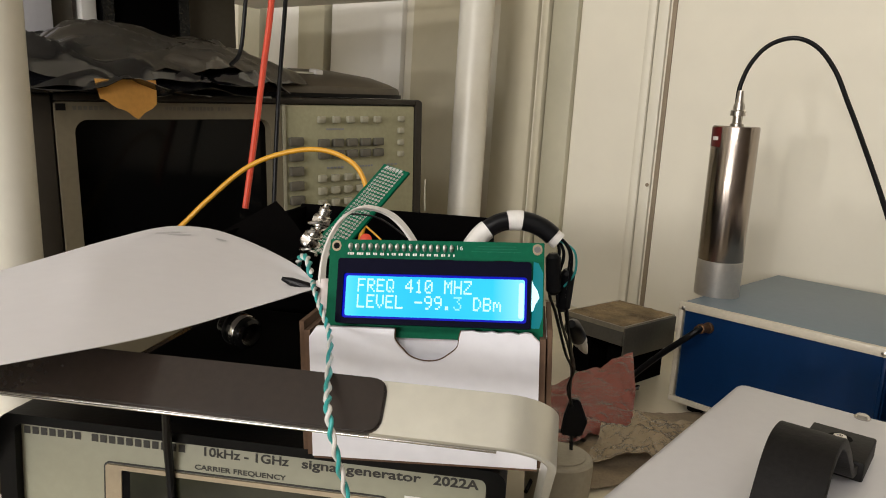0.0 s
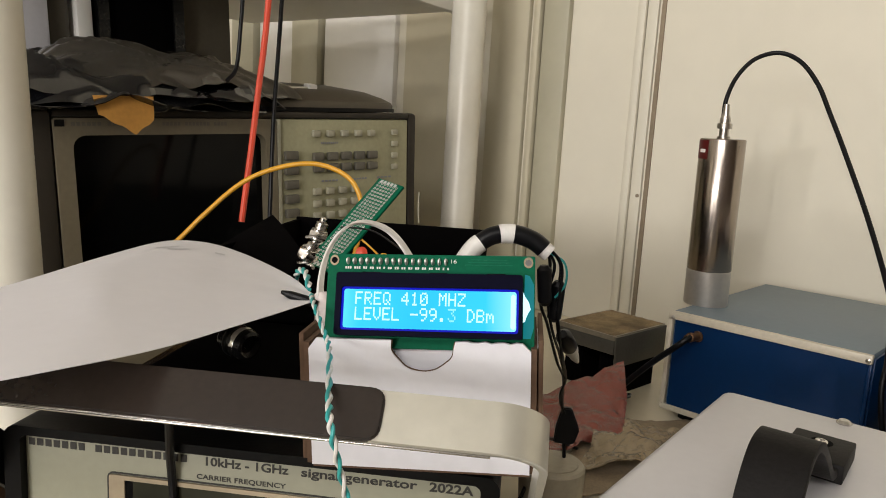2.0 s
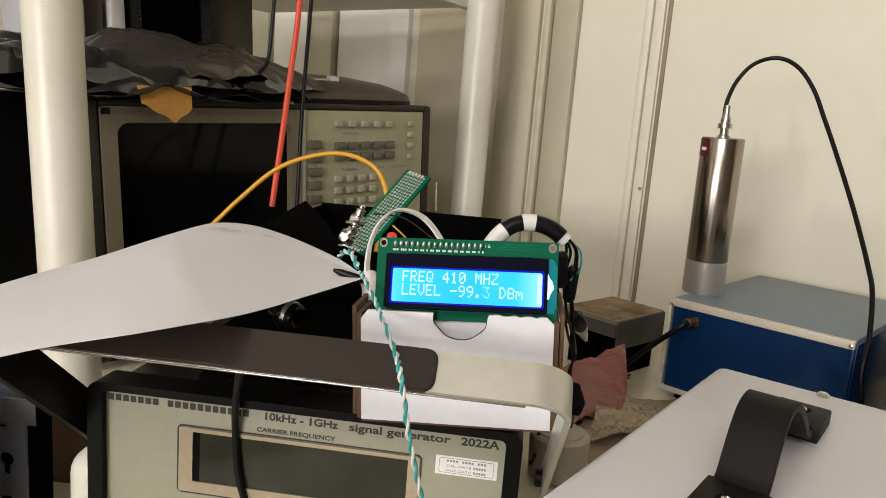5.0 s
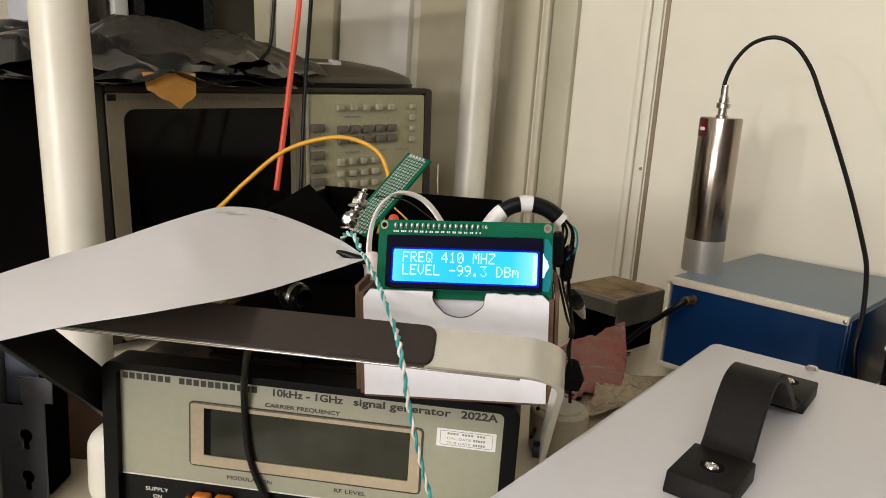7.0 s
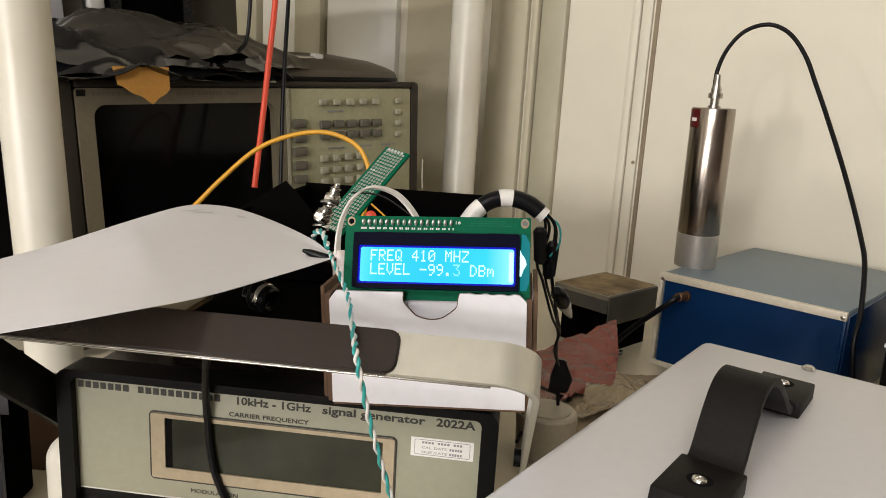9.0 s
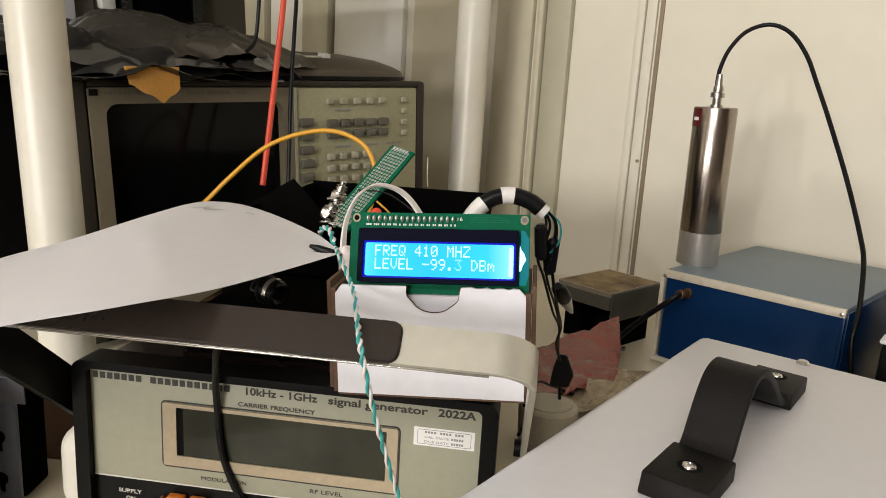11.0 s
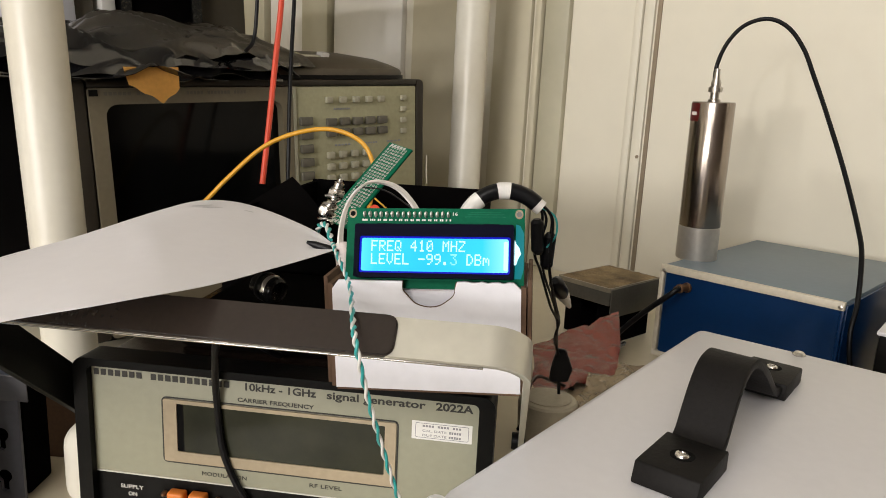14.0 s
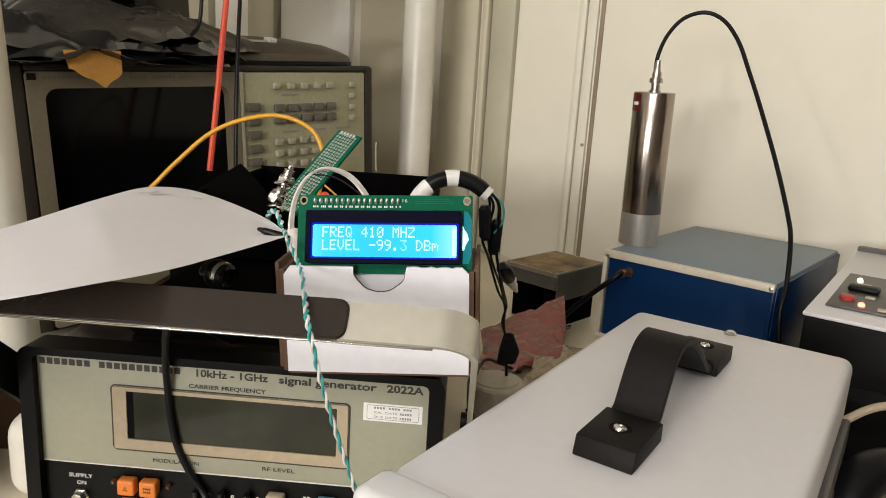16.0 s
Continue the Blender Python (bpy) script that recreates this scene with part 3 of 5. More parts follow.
film_heap("plastic_bag", -0.27, -0.075, -0.040, 0.16, 0.026, 0.022, bag_pale, "pale grey translucent bag hanging off the analyser", 7, 0.01)

# ---- signal generator ----
GX0, GX1, GY, GZ = -0.203, 0.007, 0.2833, 0.842
gen = thing("signal_generator", "old signal generator in a black case, handle raised", "instrument", pose(0, GY, 0))
part("case", box(GX0 + 0.006, GX1 - 0.006, 0.012, 0.355, TABLE + 0.006, GZ - 0.003, 0.004), black_leather, gen, "black textured metal case")
part("bezel", ring_between(rounded(GX0, GX1, TABLE + 0.005, GZ, 0.006), rounded(GX0 + 0.0075, GX1 - 0.0075, TABLE + 0.011, GZ - 0.004, 0.003), -0.013, 0.004, FACE), black_plastic, gen, "black moulded front bezel")
fp = part("front_panel", box(GX0 + 0.007, GX1 - 0.007, 0.0, 0.012, 0.7797, GZ - 0.0035, 0.0005), panel_paint, gen, "grey-green upper front panel")
lp = part("lower_panel", box(GX0 + 0.007, GX1 - 0.007, 0.0003, 0.012, TABLE + 0.01, 0.7790), black_plastic, gen, "black lower key panel")
part("dividing_line", box(GX0 + 0.0072, GX1 - 0.0072, -0.0001, 0.002, 0.7791, 0.7797), ink_white, gen)
for x in (-0.18, -0.02):
    for y in (0.02, 0.33):
        part("foot", cyl(0.009, TABLE, TABLE + 0.007, 16, m=pose(x, y, 0)), rubber, gen)
FP = pose(0, -0.0002, 0) @ FACE
bars("maker_lettering", "xxxxxxx xxxxxxxxxxx", -0.1945, -0.1225, 0.8322, 0.0032, ink, fp, FP)
writing("lettering", "10kHz - 1GHz", 0.0053, ink, fp, FP @ pose(-0.1160, 0.8318, 0), width=0.0355, bold=0.022)
writing("lettering", "signal generator", 0.0053, ink, fp, FP @ pose(-0.0742, 0.8318, 0), width=0.0480, bold=0.022)
writing("lettering", "2022A", 0.0053, ink, fp, FP @ pose(-0.0212, 0.8318, 0), width=0.0178, bold=0.03)
writing("lettering", "CARRIER FREQUENCY", 0.0030, ink, fp, FP @ pose(-0.1190, 0.8255, 0), width=0.0385, bold=0.015)
writing("lettering", "MODULATION", 0.0030, ink, fp, FP @ pose(-0.1385, 0.7835, 0), width=0.0235)
writing("lettering", "RF LEVEL", 0.0030, ink, fp, FP @ pose(-0.0825, 0.7840, 0), width=0.0165)
part("window_line", ring_frame(-0.1585, -0.0385, 0.7888, 0.8242, 0.0025, 0.0006, -0.0001, 0.0003, 0.002, FP), ink, fp)
win = part("window_frame", ring_between(rounded(-0.1575, -0.0395, 0.7898, 0.8232, 0.001), rounded(-0.1505, -0.0450, 0.7955, 0.8212, 0.0005), 0.0, 0.0008, FP), tan_plastic, fp, "tan window frame")
part("recess", box(-0.1508, -0.1470, -0.0004, -0.0001, 0.7956, 0.8211), dark_hole, win)
part("glass", box(-0.1470, -0.0450, -0.0004, 0.0, 0.7956, 0.8211), glass_dark, win, "grey unlit display glass")
lab = part("calibration_label", prism(rounded(-0.0322, -0.0034, 0.8163, 0.8256, 0.0003), 0, 0.00012, m=FP @ pose(0, 0, 0)), label_white, fp, "white calibration sticker")
LM = FP @ pose(0, 0, 0.00016)
part("border", ring_frame(-0.0305, -0.0050, 0.8172, 0.8247, 0.0008, 0.00025, 0, 0.00003, 0.0006, LM), ink_grey, lab)
bars("lettering", "xxxx xxxx xxx", -0.0272, -0.0085, 0.8228, 0.0010, ink_grey, lab, LM)
writing("lettering", "CAL. DATE", 0.0016, ink_grey, lab, LM @ pose(-0.0272, 0.8203, 0), width=0.0115)
bars("lettering", "xxxxx", -0.0145, -0.0085, 0.8203, 0.0011, ink_grey, lab, LM)
writing("lettering", "DUE DATE", 0.0016, ink_grey, lab, LM @ pose(-0.0272, 0.8180, 0), width=0.0115)
bars("lettering", "xxxxx", -0.0145, -0.0085, 0.8180, 0.0011, ink_grey, lab, LM)
# lower key panel
writing("lettering", "SUPPLY", 0.0030, ink_white, lp, FP @ pose(-0.1828, 0.7712, 0), width=0.0125, bold=0.01)
writing("lettering", "ON", 0.0030, ink_white, lp, FP @ pose(-0.1788, 0.7672, 0), width=0.0048, bold=0.01)
sw = part("supply_switch", lathe([(0.0042, 0), (0.0042, 0.0015), (0.0034, 0.0016), (0.0034, 0.005), (0.0026, 0.0052)], 6, pose(-0.1765, 0, 0.7610, 90)), nickel, lp, "nickel toggle switch")
part("lever", lathe([(0.0012, 0), (0.0016, 0.008), (0.0010, 0.010)], 12, pose(-0.1765, -0.005, 0.7610, 118)), nickel, sw)
for i, x in enumerate((-0.1505, -0.1392)):
    for j, z in enumerate((0.7705, 0.7585)):
        k = part("key", box(x - 0.0044, x + 0.0044, -0.006, 0.0, z - 0.0042, z + 0.0042, 0.0012, 3), orange_key, lp, "orange key")
        if i == 0:
            tri = [(x - 0.0013, z - 0.0012), (x + 0.0013, z - 0.0012), (x, z + 0.0012)]
            part("mark", ring_between(tri, [(x + (a - x) * 0.6, z - 0.0003 + (b - z + 0.0003) * 0.6) for a, b in tri], 0.006, 0.00612, FACE), ink, k)
        else:
            bars("mark", "xxxx", x - 0.002, x + 0.002, z + 0.0004, 0.001, ink, k, FACE @ pose(0, 0, 0.006))
            bars("mark", "xxxx", x - 0.002, x + 0.002, z - 0.0014, 0.001, ink, k, FACE @ pose(0, 0, 0.006))
for x in (-0.1585, -0.1300):
    part("indicator", lathe([(0.0014, 0), (0.0014, 0.002), (0.0007, 0.003)], 12, pose(x, 0, 0.7712, 90)), copper, lp)
for i, x in enumerate((-0.1115, -0.0985, -0.0855)):
    part("key", box(x - 0.0052, x - 0.0018, -0.006, 0.0, 0.7650, 0.7720, 0.001), black_gloss, lp)
    writing("lettering", "789"[i], 0.0040, ink_white, lp, FP @ pose(x, 0.7660, 0), bold=0.02)
    part("key", box(x - 0.0052, x - 0.0018, -0.006, 0.0, 0.7530, 0.7600, 0.001), black_gloss, lp)
    writing("lettering", "456"[i], 0.0040, ink_white, lp, FP @ pose(x, 0.7540, 0), bold=0.02)
for x, mt in ((-0.0745, beige_key), (-0.0490, blue_key)):
    for z in (0.7690, 0.7570):
        k = part("key", box(x - 0.0045, x + 0.0045, -0.006, 0.0, z - 0.0042, z + 0.0042, 0.0012, 3), mt, lp)
        bars("mark", "xxx", x - 0.002, x + 0.002, z - 0.0004, 0.001, ink, k, FACE @ pose(0, 0, 0.006))
part("indicator", lathe([(0.0014, 0), (0.0014, 0.002), (0.0007, 0.003)], 12, pose(-0.0395, 0, 0.769, 90)), copper, lp)
bars("lettering", "xx", -0.0615, -0.0575, 0.7700, 0.0016, ink_white, lp, FP)
bars("lettering", "xxx", -0.0620, -0.0565, 0.7675, 0.0016, ink_white, lp, FP)
# carrying handle: a flat bar bent down at both ends, with a moulded grip
HANDLE = pose(0, -GY, 0)
A, DOWN = Vector((0, 0.669, 0.743)), Vector((0, 0.743, -0.669))
bar_mid = Vector((0, 0.2122, 0.8910))
HX0, HX1, HR = -0.2085, 0.0195, 0.014
line = [Vector((HX0, 0, 0)) + bar_mid + DOWN * d for d in (0.126, 0.07, 0.04, HR)]
line += [Vector((HX0 + HR - HR * math.cos(radians(a)), 0, 0)) + bar_mid + DOWN * (HR - HR * math.sin(radians(a))) for a in range(10, 91, 10)]
line += [Vector((x, 0, 0)) + bar_mid for x in (-0.15, -0.1, -0.05)]
line += [Vector((HX1 - HR + HR * math.sin(radians(a)), 0, 0)) + bar_mid + DOWN * (HR - HR * math.cos(radians(a))) for a in range(0, 91, 10)]
line += [Vector((HX1, 0, 0)) + bar_mid + DOWN * d for d in (0.04, 0.07, 0.126)]
handle = part("handle", strap([p + Vector((0, -GY, 0)) for p in line], 0.0155, 0.0026, A, smoothed=False), brushed, gen, "brushed aluminium carrying handle")
OUT = A.cross(Vector((1, 0, 0))).normalized()
if OUT.z < 0:
    OUT = -OUT
GM = Matrix.Translation(bar_mid - Vector((0, GY, 0))) @ Matrix((Vector((1, 0, 0)), A, OUT)).transposed().to_4x4()
grip = prism(rounded(-0.1890, -0.0275, -0.0080, 0.0080, 0.004), -0.0003, 0.0024, 0.0010, GM)
part("grip", grip, black_leather, handle, "black moulded grip")
part("grip_underside", prism(rounded(-0.1890, -0.0275, -0.0060, 0.0074, 0.004), -0.0035, -0.0014, 0.0008, GM), black_plastic, handle)
part("polished_edge", box(-0.192, 0.004, -0.0084, -0.0077, -0.0013, -0.0003, 0.0001, m=GM), steel, handle, "bright polished front edge")
cover = box(-0.0025, 0.0025, -0.0115, 0.0080, -0.126, -0.012, 0.001)
CM = Matrix.Translation(bar_mid + Vector((HX0, -GY, 0))) @ Matrix((Vector((1, 0, 0)), A, -DOWN)).transposed().to_4x4()
cover.transform(CM)
part("arm_cover", cover, black_plastic, handle, "black plastic arm cover")
for x, s in ((HX0, 1), (HX1, -1)):
    c = bar_mid + DOWN * 0.118 + Vector((x, -GY, 0))
    part("pivot", cyl(0.0042, -0.002, 0.0045, 24, m=Matrix.Translation(c) @ pose(0, 0, 0, 0, 90 * s, 0)), black_plastic, handle)

# ---- white carton with the display in it ----
CART = pose(-0.0662, 0.2735, 0.8435, 0, -3.5, 0)
carton = thing("small_carton", "small open white carton standing on the generator", "box", CART)
W, HT, DP = 0.0838, 0.0505, 0.048
NX = 0.0438
notch = [(NX + (0.0122 + 0.0004 * math.sin(a * 0.9)) * math.cos(radians(a)), HT - 0.0118 * math.sin(radians(a))) for a in range(0, 181, 6)]
ragged = [(W - 0.003 - k * 0.0023, HT + 0.0004 * math.sin(k * 2.3)) for k in range(10)]
outline = [(0, 0), (W, 0), (W, HT - 0.003)] + ragged + notch + [(0.003, HT), (0, HT - 0.004)]
part("front_wall", prism(outline, 0, 0.0016, m=FACE), card_white, carton, "white front wall with a thumb notch")
part("notch_edge", tube([(x, -0.0006, z) for x, z in notch], 0.0004), card_brown, carton, "raw brown cut edge")
part("back_wall", box(0.001, W - 0.001, DP - 0.0016, DP, 0, HT - 0.004), card_white, carton)
for x0, x1 in ((-0.0022, 0.0), (W, W + 0.0022)):
    part("side_wall", box(x0, x1, -0.0005, DP, 0.0, HT - 0.002), card_brown, carton, "brown raw cardboard edge")
for x0, x1 in ((-0.0045, -0.0026), (W + 0.0026, W + 0.0045)):
    part("side_flap", box(x0, x1, 0.001, DP - 0.004, 0.001, HT + 0.001, 0.0003), card_brown, carton)
part("bottom", box(0.0, W, 0.0, DP, -0.0016, 0.0), card_brown, carton)
part("inner_flap", prism([(0.004, 0), (0.080, 0), (0.080, 0.0455), (0.004, 0.0455)], 0, 0.001, m=pose(0, 0.0045, 0.0005) @ FACE), card_white, carton)
part("torn_flap", box(W - 0.006, W + 0.004, 0.004, 0.03, HT - 0.003, HT - 0.0022, m=None), card_white, carton)

# ---- LCD module ----
TILT_BACK = 18
LCD = pose(-0.0663, 0.2865, 0.9242, 0, -3.6, 0) @ pose(0, 0, 0, 90 - TILT_BACK, 0, 0) @ pose(0, -0.036, 0)
lcd = thing("lcd_module", "lit blue two-line LCD module leaning in the carton", "display", LCD)
board = part("circuit_board", prism(rounded(0, 0.080, 0, 0.036, 0.0005), -0.0016, 0.0, 0.0001), pcb, lcd, "green circuit board")
bz = part("bezel", ring_between(rounded(0.0054, 0.0755, 0.0044, 0.0280, 0.001), rounded(0.0076, 0.0741, 0.0064, 0.0226, 0.001), 0.0, 0.0068), lcd_bezel, lcd, "black metal display bezel")
# glowing ring added for the blue halo, no light source of its own
part("screen_halo", ring_between(rounded(0.0076, 0.0741, 0.0064, 0.0226, 0.001), rounded(0.0084, 0.0733, 0.0072, 0.0218, 0.001), 0.004, 0.0056), halo_glow, bz)
scr = part("screen", prism(rounded(0.0080, 0.0737, 0.0068, 0.0222, 0.001), 0.0040, 0.0052), screen_glow, lcd, "glowing cyan display")
part("backlight_end", prism(rounded(0.0712, 0.0730, 0.0080, 0.0208, 0.0009), 0.0052, 0.00526), char_glow, scr)
part("backlight_leak", prism([(0.0757, 0.0110), (0.0764, 0.0112), (0.0771, 0.0135), (0.0785, 0.0160), (0.0778, 0.0185), (0.0764, 0.0205), (0.0757, 0.0222)], 0.0001, 0.0012), leak_glow, lcd, "white backlight leaking past the bezel")
part("backlight_leak", prism([(0.0758, 0.0050), (0.0786, 0.0050), (0.0797, 0.0090), (0.0797, 0.0250), (0.0780, 0.0285), (0.0762, 0.0290)], 0.00002, 0.0001), leak_cyan, lcd, "cyan-lit board edge")
for x in (0.014, 0.040, 0.062):
    part("bezel_tab", box(x, x + 0.007, 0.0278, 0.0290, 0.0, 0.0012, 0.0003), black_gloss, bz)
GLYPHS = {
    "F": "11111 10000 10000 11110 10000 10000 10000", "R": "11110 10001 10001 11110 10100 10010 10001",
    "E": "11111 10000 10000 11110 10000 10000 11111", "Q": "01110 10001 10001 10001 10101 10010 01101",
    "4": "00010 00110 01010 10010 11111 00010 00010", "1": "00100 01100 00100 00100 00100 00100 01110",
    "0": "01110 10001 10011 10101 11001 10001 01110", "M": "10001 11011 10101 10101 10001 10001 10001",
    "H": "10001 10001 10001 11111 10001 10001 10001", "Z": "11111 00001 00010 00100 01000 10000 11111",
    "L": "10000 10000 10000 10000 10000 10000 11111", "V": "10001 10001 10001 10001 10001 01010 00100",
    "-": "00000 00000 00000 11111 00000 00000 00000", "9": "01110 10001 10001 01111 00001 00010 01100",
    ".": "00000 00000 00000 00000 00000 01100 01100", "3": "11111 00010 00100 00010 00001 10001 01110",
    "D": "11100 10010 10001 10001 10001 10010 11100", "B": "11110 10001 10001 11110 10001 10001 11110",
    "m": "00000 00000 11010 10101 10101 10001 10001",
}


def cell_text(text, x0, y0, faint=-1):
    px, py, cell = 0.00058, 0.00070, 0.00353
    for i, ch in enumerate(text):
        if ch == " ":
            continue
        bm = bmesh.new()
        for r, bits in enumerate(GLYPHS[ch].split()):
            for c, bit in enumerate(bits):
                if bit == "1":
                    x, y = x0 + i * cell + c * px, y0 - r * py
                    bm.faces.new([bm.verts.new((x + a, y + b, 0.00532)) for a, b in ((0, 0), (px * 0.96, 0), (px * 0.96, py * 0.96), (0, py * 0.96))])
        part("character", bm, ghost_glow if i == faint else char_glow, scr)


cell_text("FREQ 410 MHZ", 0.0128, 0.0202)
cell_text("LEVEL -99.3 DBm", 0.0128, 0.0144, 10)
for x, y in ((0.0025, 0.0335), (0.0775, 0.0335)):
    part("mounting_pad", ring_between([(x + 0.0018 * math.cos(k * 0.393), y + 0.0021 * math.sin(k * 0.393)) for k in range(16)], [(x + 0.0012 * math.cos(k * 0.393), y + 0.0012 * math.sin(k * 0.393)) for k in range(16)], 0, 0.0002), pad_brass, board)
    part("mounting_hole", cyl(0.0012, 0.00002, 0.00006, 16, m=pose(x, y, 0)), dark_hole if x < 0.04 else dark_metal, board)
pin = lathe([(0.0010, 0), (0.0010, 0.0004), (0.0008, 0.0010), (0.0006, 0.0024), (0.0003, 0.0027)], 8)
first = part("pin", pin, solder, board)
first.matrix_basis = pose(0.0080, 0.0332, 0.0) @ Matrix.Diagonal((0.78, 1.55, 1, 1))
for k in range(1, 16):
    o = first.copy()
    scene.collection.objects.link(o)
    o.matrix_basis = pose(0.0080 + 0.00254 * k, 0.0332, 0.0) @ Matrix.Diagonal((0.78, 1.55, 1, 1))
BM = pose(0, 0, 0.00005)
bars("pin_lettering", "xxx xxx xx xx xx x xx xx xx xx xx xx xx xx x x", 0.0068, 0.0475, 0.0302, 0.0009, ink_white, board, BM)
writing("pin_lettering", "16", 0.0022, ink_white, board, BM @ pose(0.0475, 0.0328, 0), width=0.0022)
for y in (0.0322, 0.0332, 0.0342):
    part("copper_trace", box(0.0535 + (y - 0.0322) * 1.2, 0.0715 - (y - 0.0322), y, y + 0.0003, 0, 0.00008), trace_mat, board)

# ---- loose electronics behind the display ----
P0, P1, P3 = Vector((-0.0838, 0.4642, 0.9422)), Vector((-0.0645, 0.4515, 0.9385)), Vector((-0.1205, 0.4283, 0.8928))
ux = (P1 - P0).normalized()
uy = ((P0 - P3) - ux * ux.dot(P0 - P3)).normalized()
PERF = Matrix.Translation(P3) @ Matrix((ux, uy, ux.cross(uy))).transposed().to_4x4()
LEN, WID = (P0 - P3).length * 1.01, 0.0222
perf = thing("perfboard", "green perforated prototype board standing among wires", "circuit board", PERF)
part("board", box(0, WID, 0, LEN, -0.0016, 0, 0.0002), pcb, perf)
pads = bmesh.new()
for i in range(7):
    for j in range(int(LEN / 0.00254) - 1):
        x, y = 0.0032 + 0.00254 * i, 0.0028 + 0.00254 * j
        bmesh.ops.create_circle(pads, cap_ends=True, segments=8, radius=0.00092, matrix=pose(x, y, 0.00008))
ob = part("pad_grid", pads, solder, perf)
tagged(ob, "rows of small solder pads", kind="stuff")
holes = bmesh.new()
for i in range(7):
    for j in range(int(LEN / 0.00254) - 1):
        bmesh.ops.create_circle(holes, cap_ends=True, segments=6, radius=0.00045, matrix=pose(0.0032 + 0.00254 * i, 0.0028 + 0.00254 * j, 0.00014))
tagged(part("hole_grid", holes, dark_hole, perf), "rows of small drilled holes", kind="stuff")
for i in range(5):
    part("edge_pad", box(0.003 + 0.0030 * i, 0.005 + 0.0030 * i, LEN - 0.0026, LEN - 0.0006, 0, 0.0002), solder, perf)
    part("edge_pad", box(0.003 + 0.0030 * i, 0.005 + 0.0030 * i, 0.0004, 0.0022, 0, 0.0002), solder, perf)


def coax_plug(m, label):
    t = thing("coax_connector", label, "connector", m, group="coax connectors")
    part("body", lathe([(0.003, 0), (0.0042, 0.001), (0.0042, 0.006), (0.0032, 0.0065), (0.0032, 0.010)], 20), nickel, t)
    part("nut", lathe([(0.0050, 0.0020), (0.0052, 0.0026), (0.0052, 0.0048), (0.0050, 0.0052)], 6), nickel, t)
    part("pin", lathe([(0.0016, 0.010), (0.0020, 0.0108), (0.0018, 0.0125), (0.0008, 0.0132)], 12), steel, t)
    return t


coax_plug(look((-0.0990, 0.377, 0.914), (-0.0945, 0.378, 0.929)) @ pose(0, 0, 0, 180), "nickel coax connector on the wires")
coax_plug(look((-0.1050, 0.374, 0.904), (-0.0985, 0.376, 0.915)) @ pose(0, 0, 0, 180), "nickel coax connector lying beside the perfboard")
coil = [(-0.1045 + 0.0045 * math.cos(k * 0.7) + 0.0006 * k * 0.25, 0.376 + 0.004 * math.sin(k * 0.7), 0.8995 + 0.00052 * k) for k in range(40)]
solid("wire_coil", tube(coil, 0.0009, 6, 2), steel, "coil of bare tinned wire beside the perfboard", "wire")


def cable(name, points, r, mat, label, seg=10, steps=10):
    return solid(name, tube(points, r, seg, steps), mat, label, "cable")


ribbon = strap([(-0.0725, 0.300, 0.893), (-0.0752, 0.3062, 0.9065), (-0.0762, 0.3178, 0.9177), (-0.0735, 0.3306, 0.9268), (-0.0667, 0.3428, 0.9302), (-0.0555, 0.3534, 0.9252), (-0.0440, 0.3527, 0.9120), (-0.036, 0.345, 0.895)], 0.0042, 0.0012, (0.25, 0.8, 0.2), 10)
solid("ribbon_cable", ribbon, white_pvc, "flat white ribbon cable arching behind the display", "cable")
tape = lathe([(0.0035, 0), (0.0044, 0.003), (0.0040, 0.008), (0.0046, 0.012), (0.0034, 0.016)], 14, look((-0.0705, 0.300, 0.889), (-0.0752, 0.308, 0.906)) @ pose(0, 0, 0, 180))
solid("taped_joint", tape, pink_tape, "pinkish-white taped wire joint beside the display", "wire")
probe = thing("probe_lead", "black probe tip with a short lead on the paper", "probe", look((-0.0745, 0.300, 0.9000), (-0.1, 0.300, 0.9065)) @ pose(0, 0, 0, 180))
part("tip", lathe([(0.0008, 0.016), (0.0018, 0.012), (0.0022, 0.004), (0.0014, 0.0)], 12), black_pvc, probe)


def twisted(points, r, turns, a, b, label):
    t = thing("twisted_pair", label, "cable")
    path = smooth_path(points, 40)
    total = len(path)
    for mat, phase in ((a, 0), (b, math.pi)):
        strand = []
        for i, p in enumerate(path):
            d = (path[min(i + 1, total - 1)] - path[max(i - 1, 0)]).normalized()
            s = d.cross(Vector((0.2, 1, 0.3))).normalized()
            n = d.cross(s)
            g = 2 * math.pi * turns * i / total + phase
            strand.append(p + (s * math.cos(g) + n * math.sin(g)) * r)
        part("strand", sweep(strand, [(r * math.cos(k), r * math.sin(k)) for k in (0, 0.785, 1.571, 2.356, 3.142, 3.927, 4.712, 5.498)]), mat, t)
    return t


twisted([(-0.0760, 0.296, 0.905), (-0.0700, 0.280, 0.9055), (-0.0625, 0.266, 0.901), (-0.0565, 0.256, 0.8955), (-0.0405, 0.200, 0.9005), (-0.0360, 0.187, 0.8965), (-0.0335, 0.195, 0.8750), (-0.0295, 0.205, 0.8500), (-0.0240, 0.213, 0.8250), (-0.0180, 0.222, 0.797), (-0.012, 0.235, 0.765), (-0.010, 0.25, TABLE + 0.002)], 0.00056, 21, white_pvc, teal_pvc, "twisted teal and white wire pair over the handle")
twisted([(-0.1130, 0.380, 0.888), (-0.1060, 0.365, 0.893), (-0.0980, 0.345, 0.9035), (-0.0880, 0.325, 0.908), (-0.0790, 0.303, 0.906)], 0.0008, 5, white_pvc, teal_pvc, "short twisted teal and white wire pair")
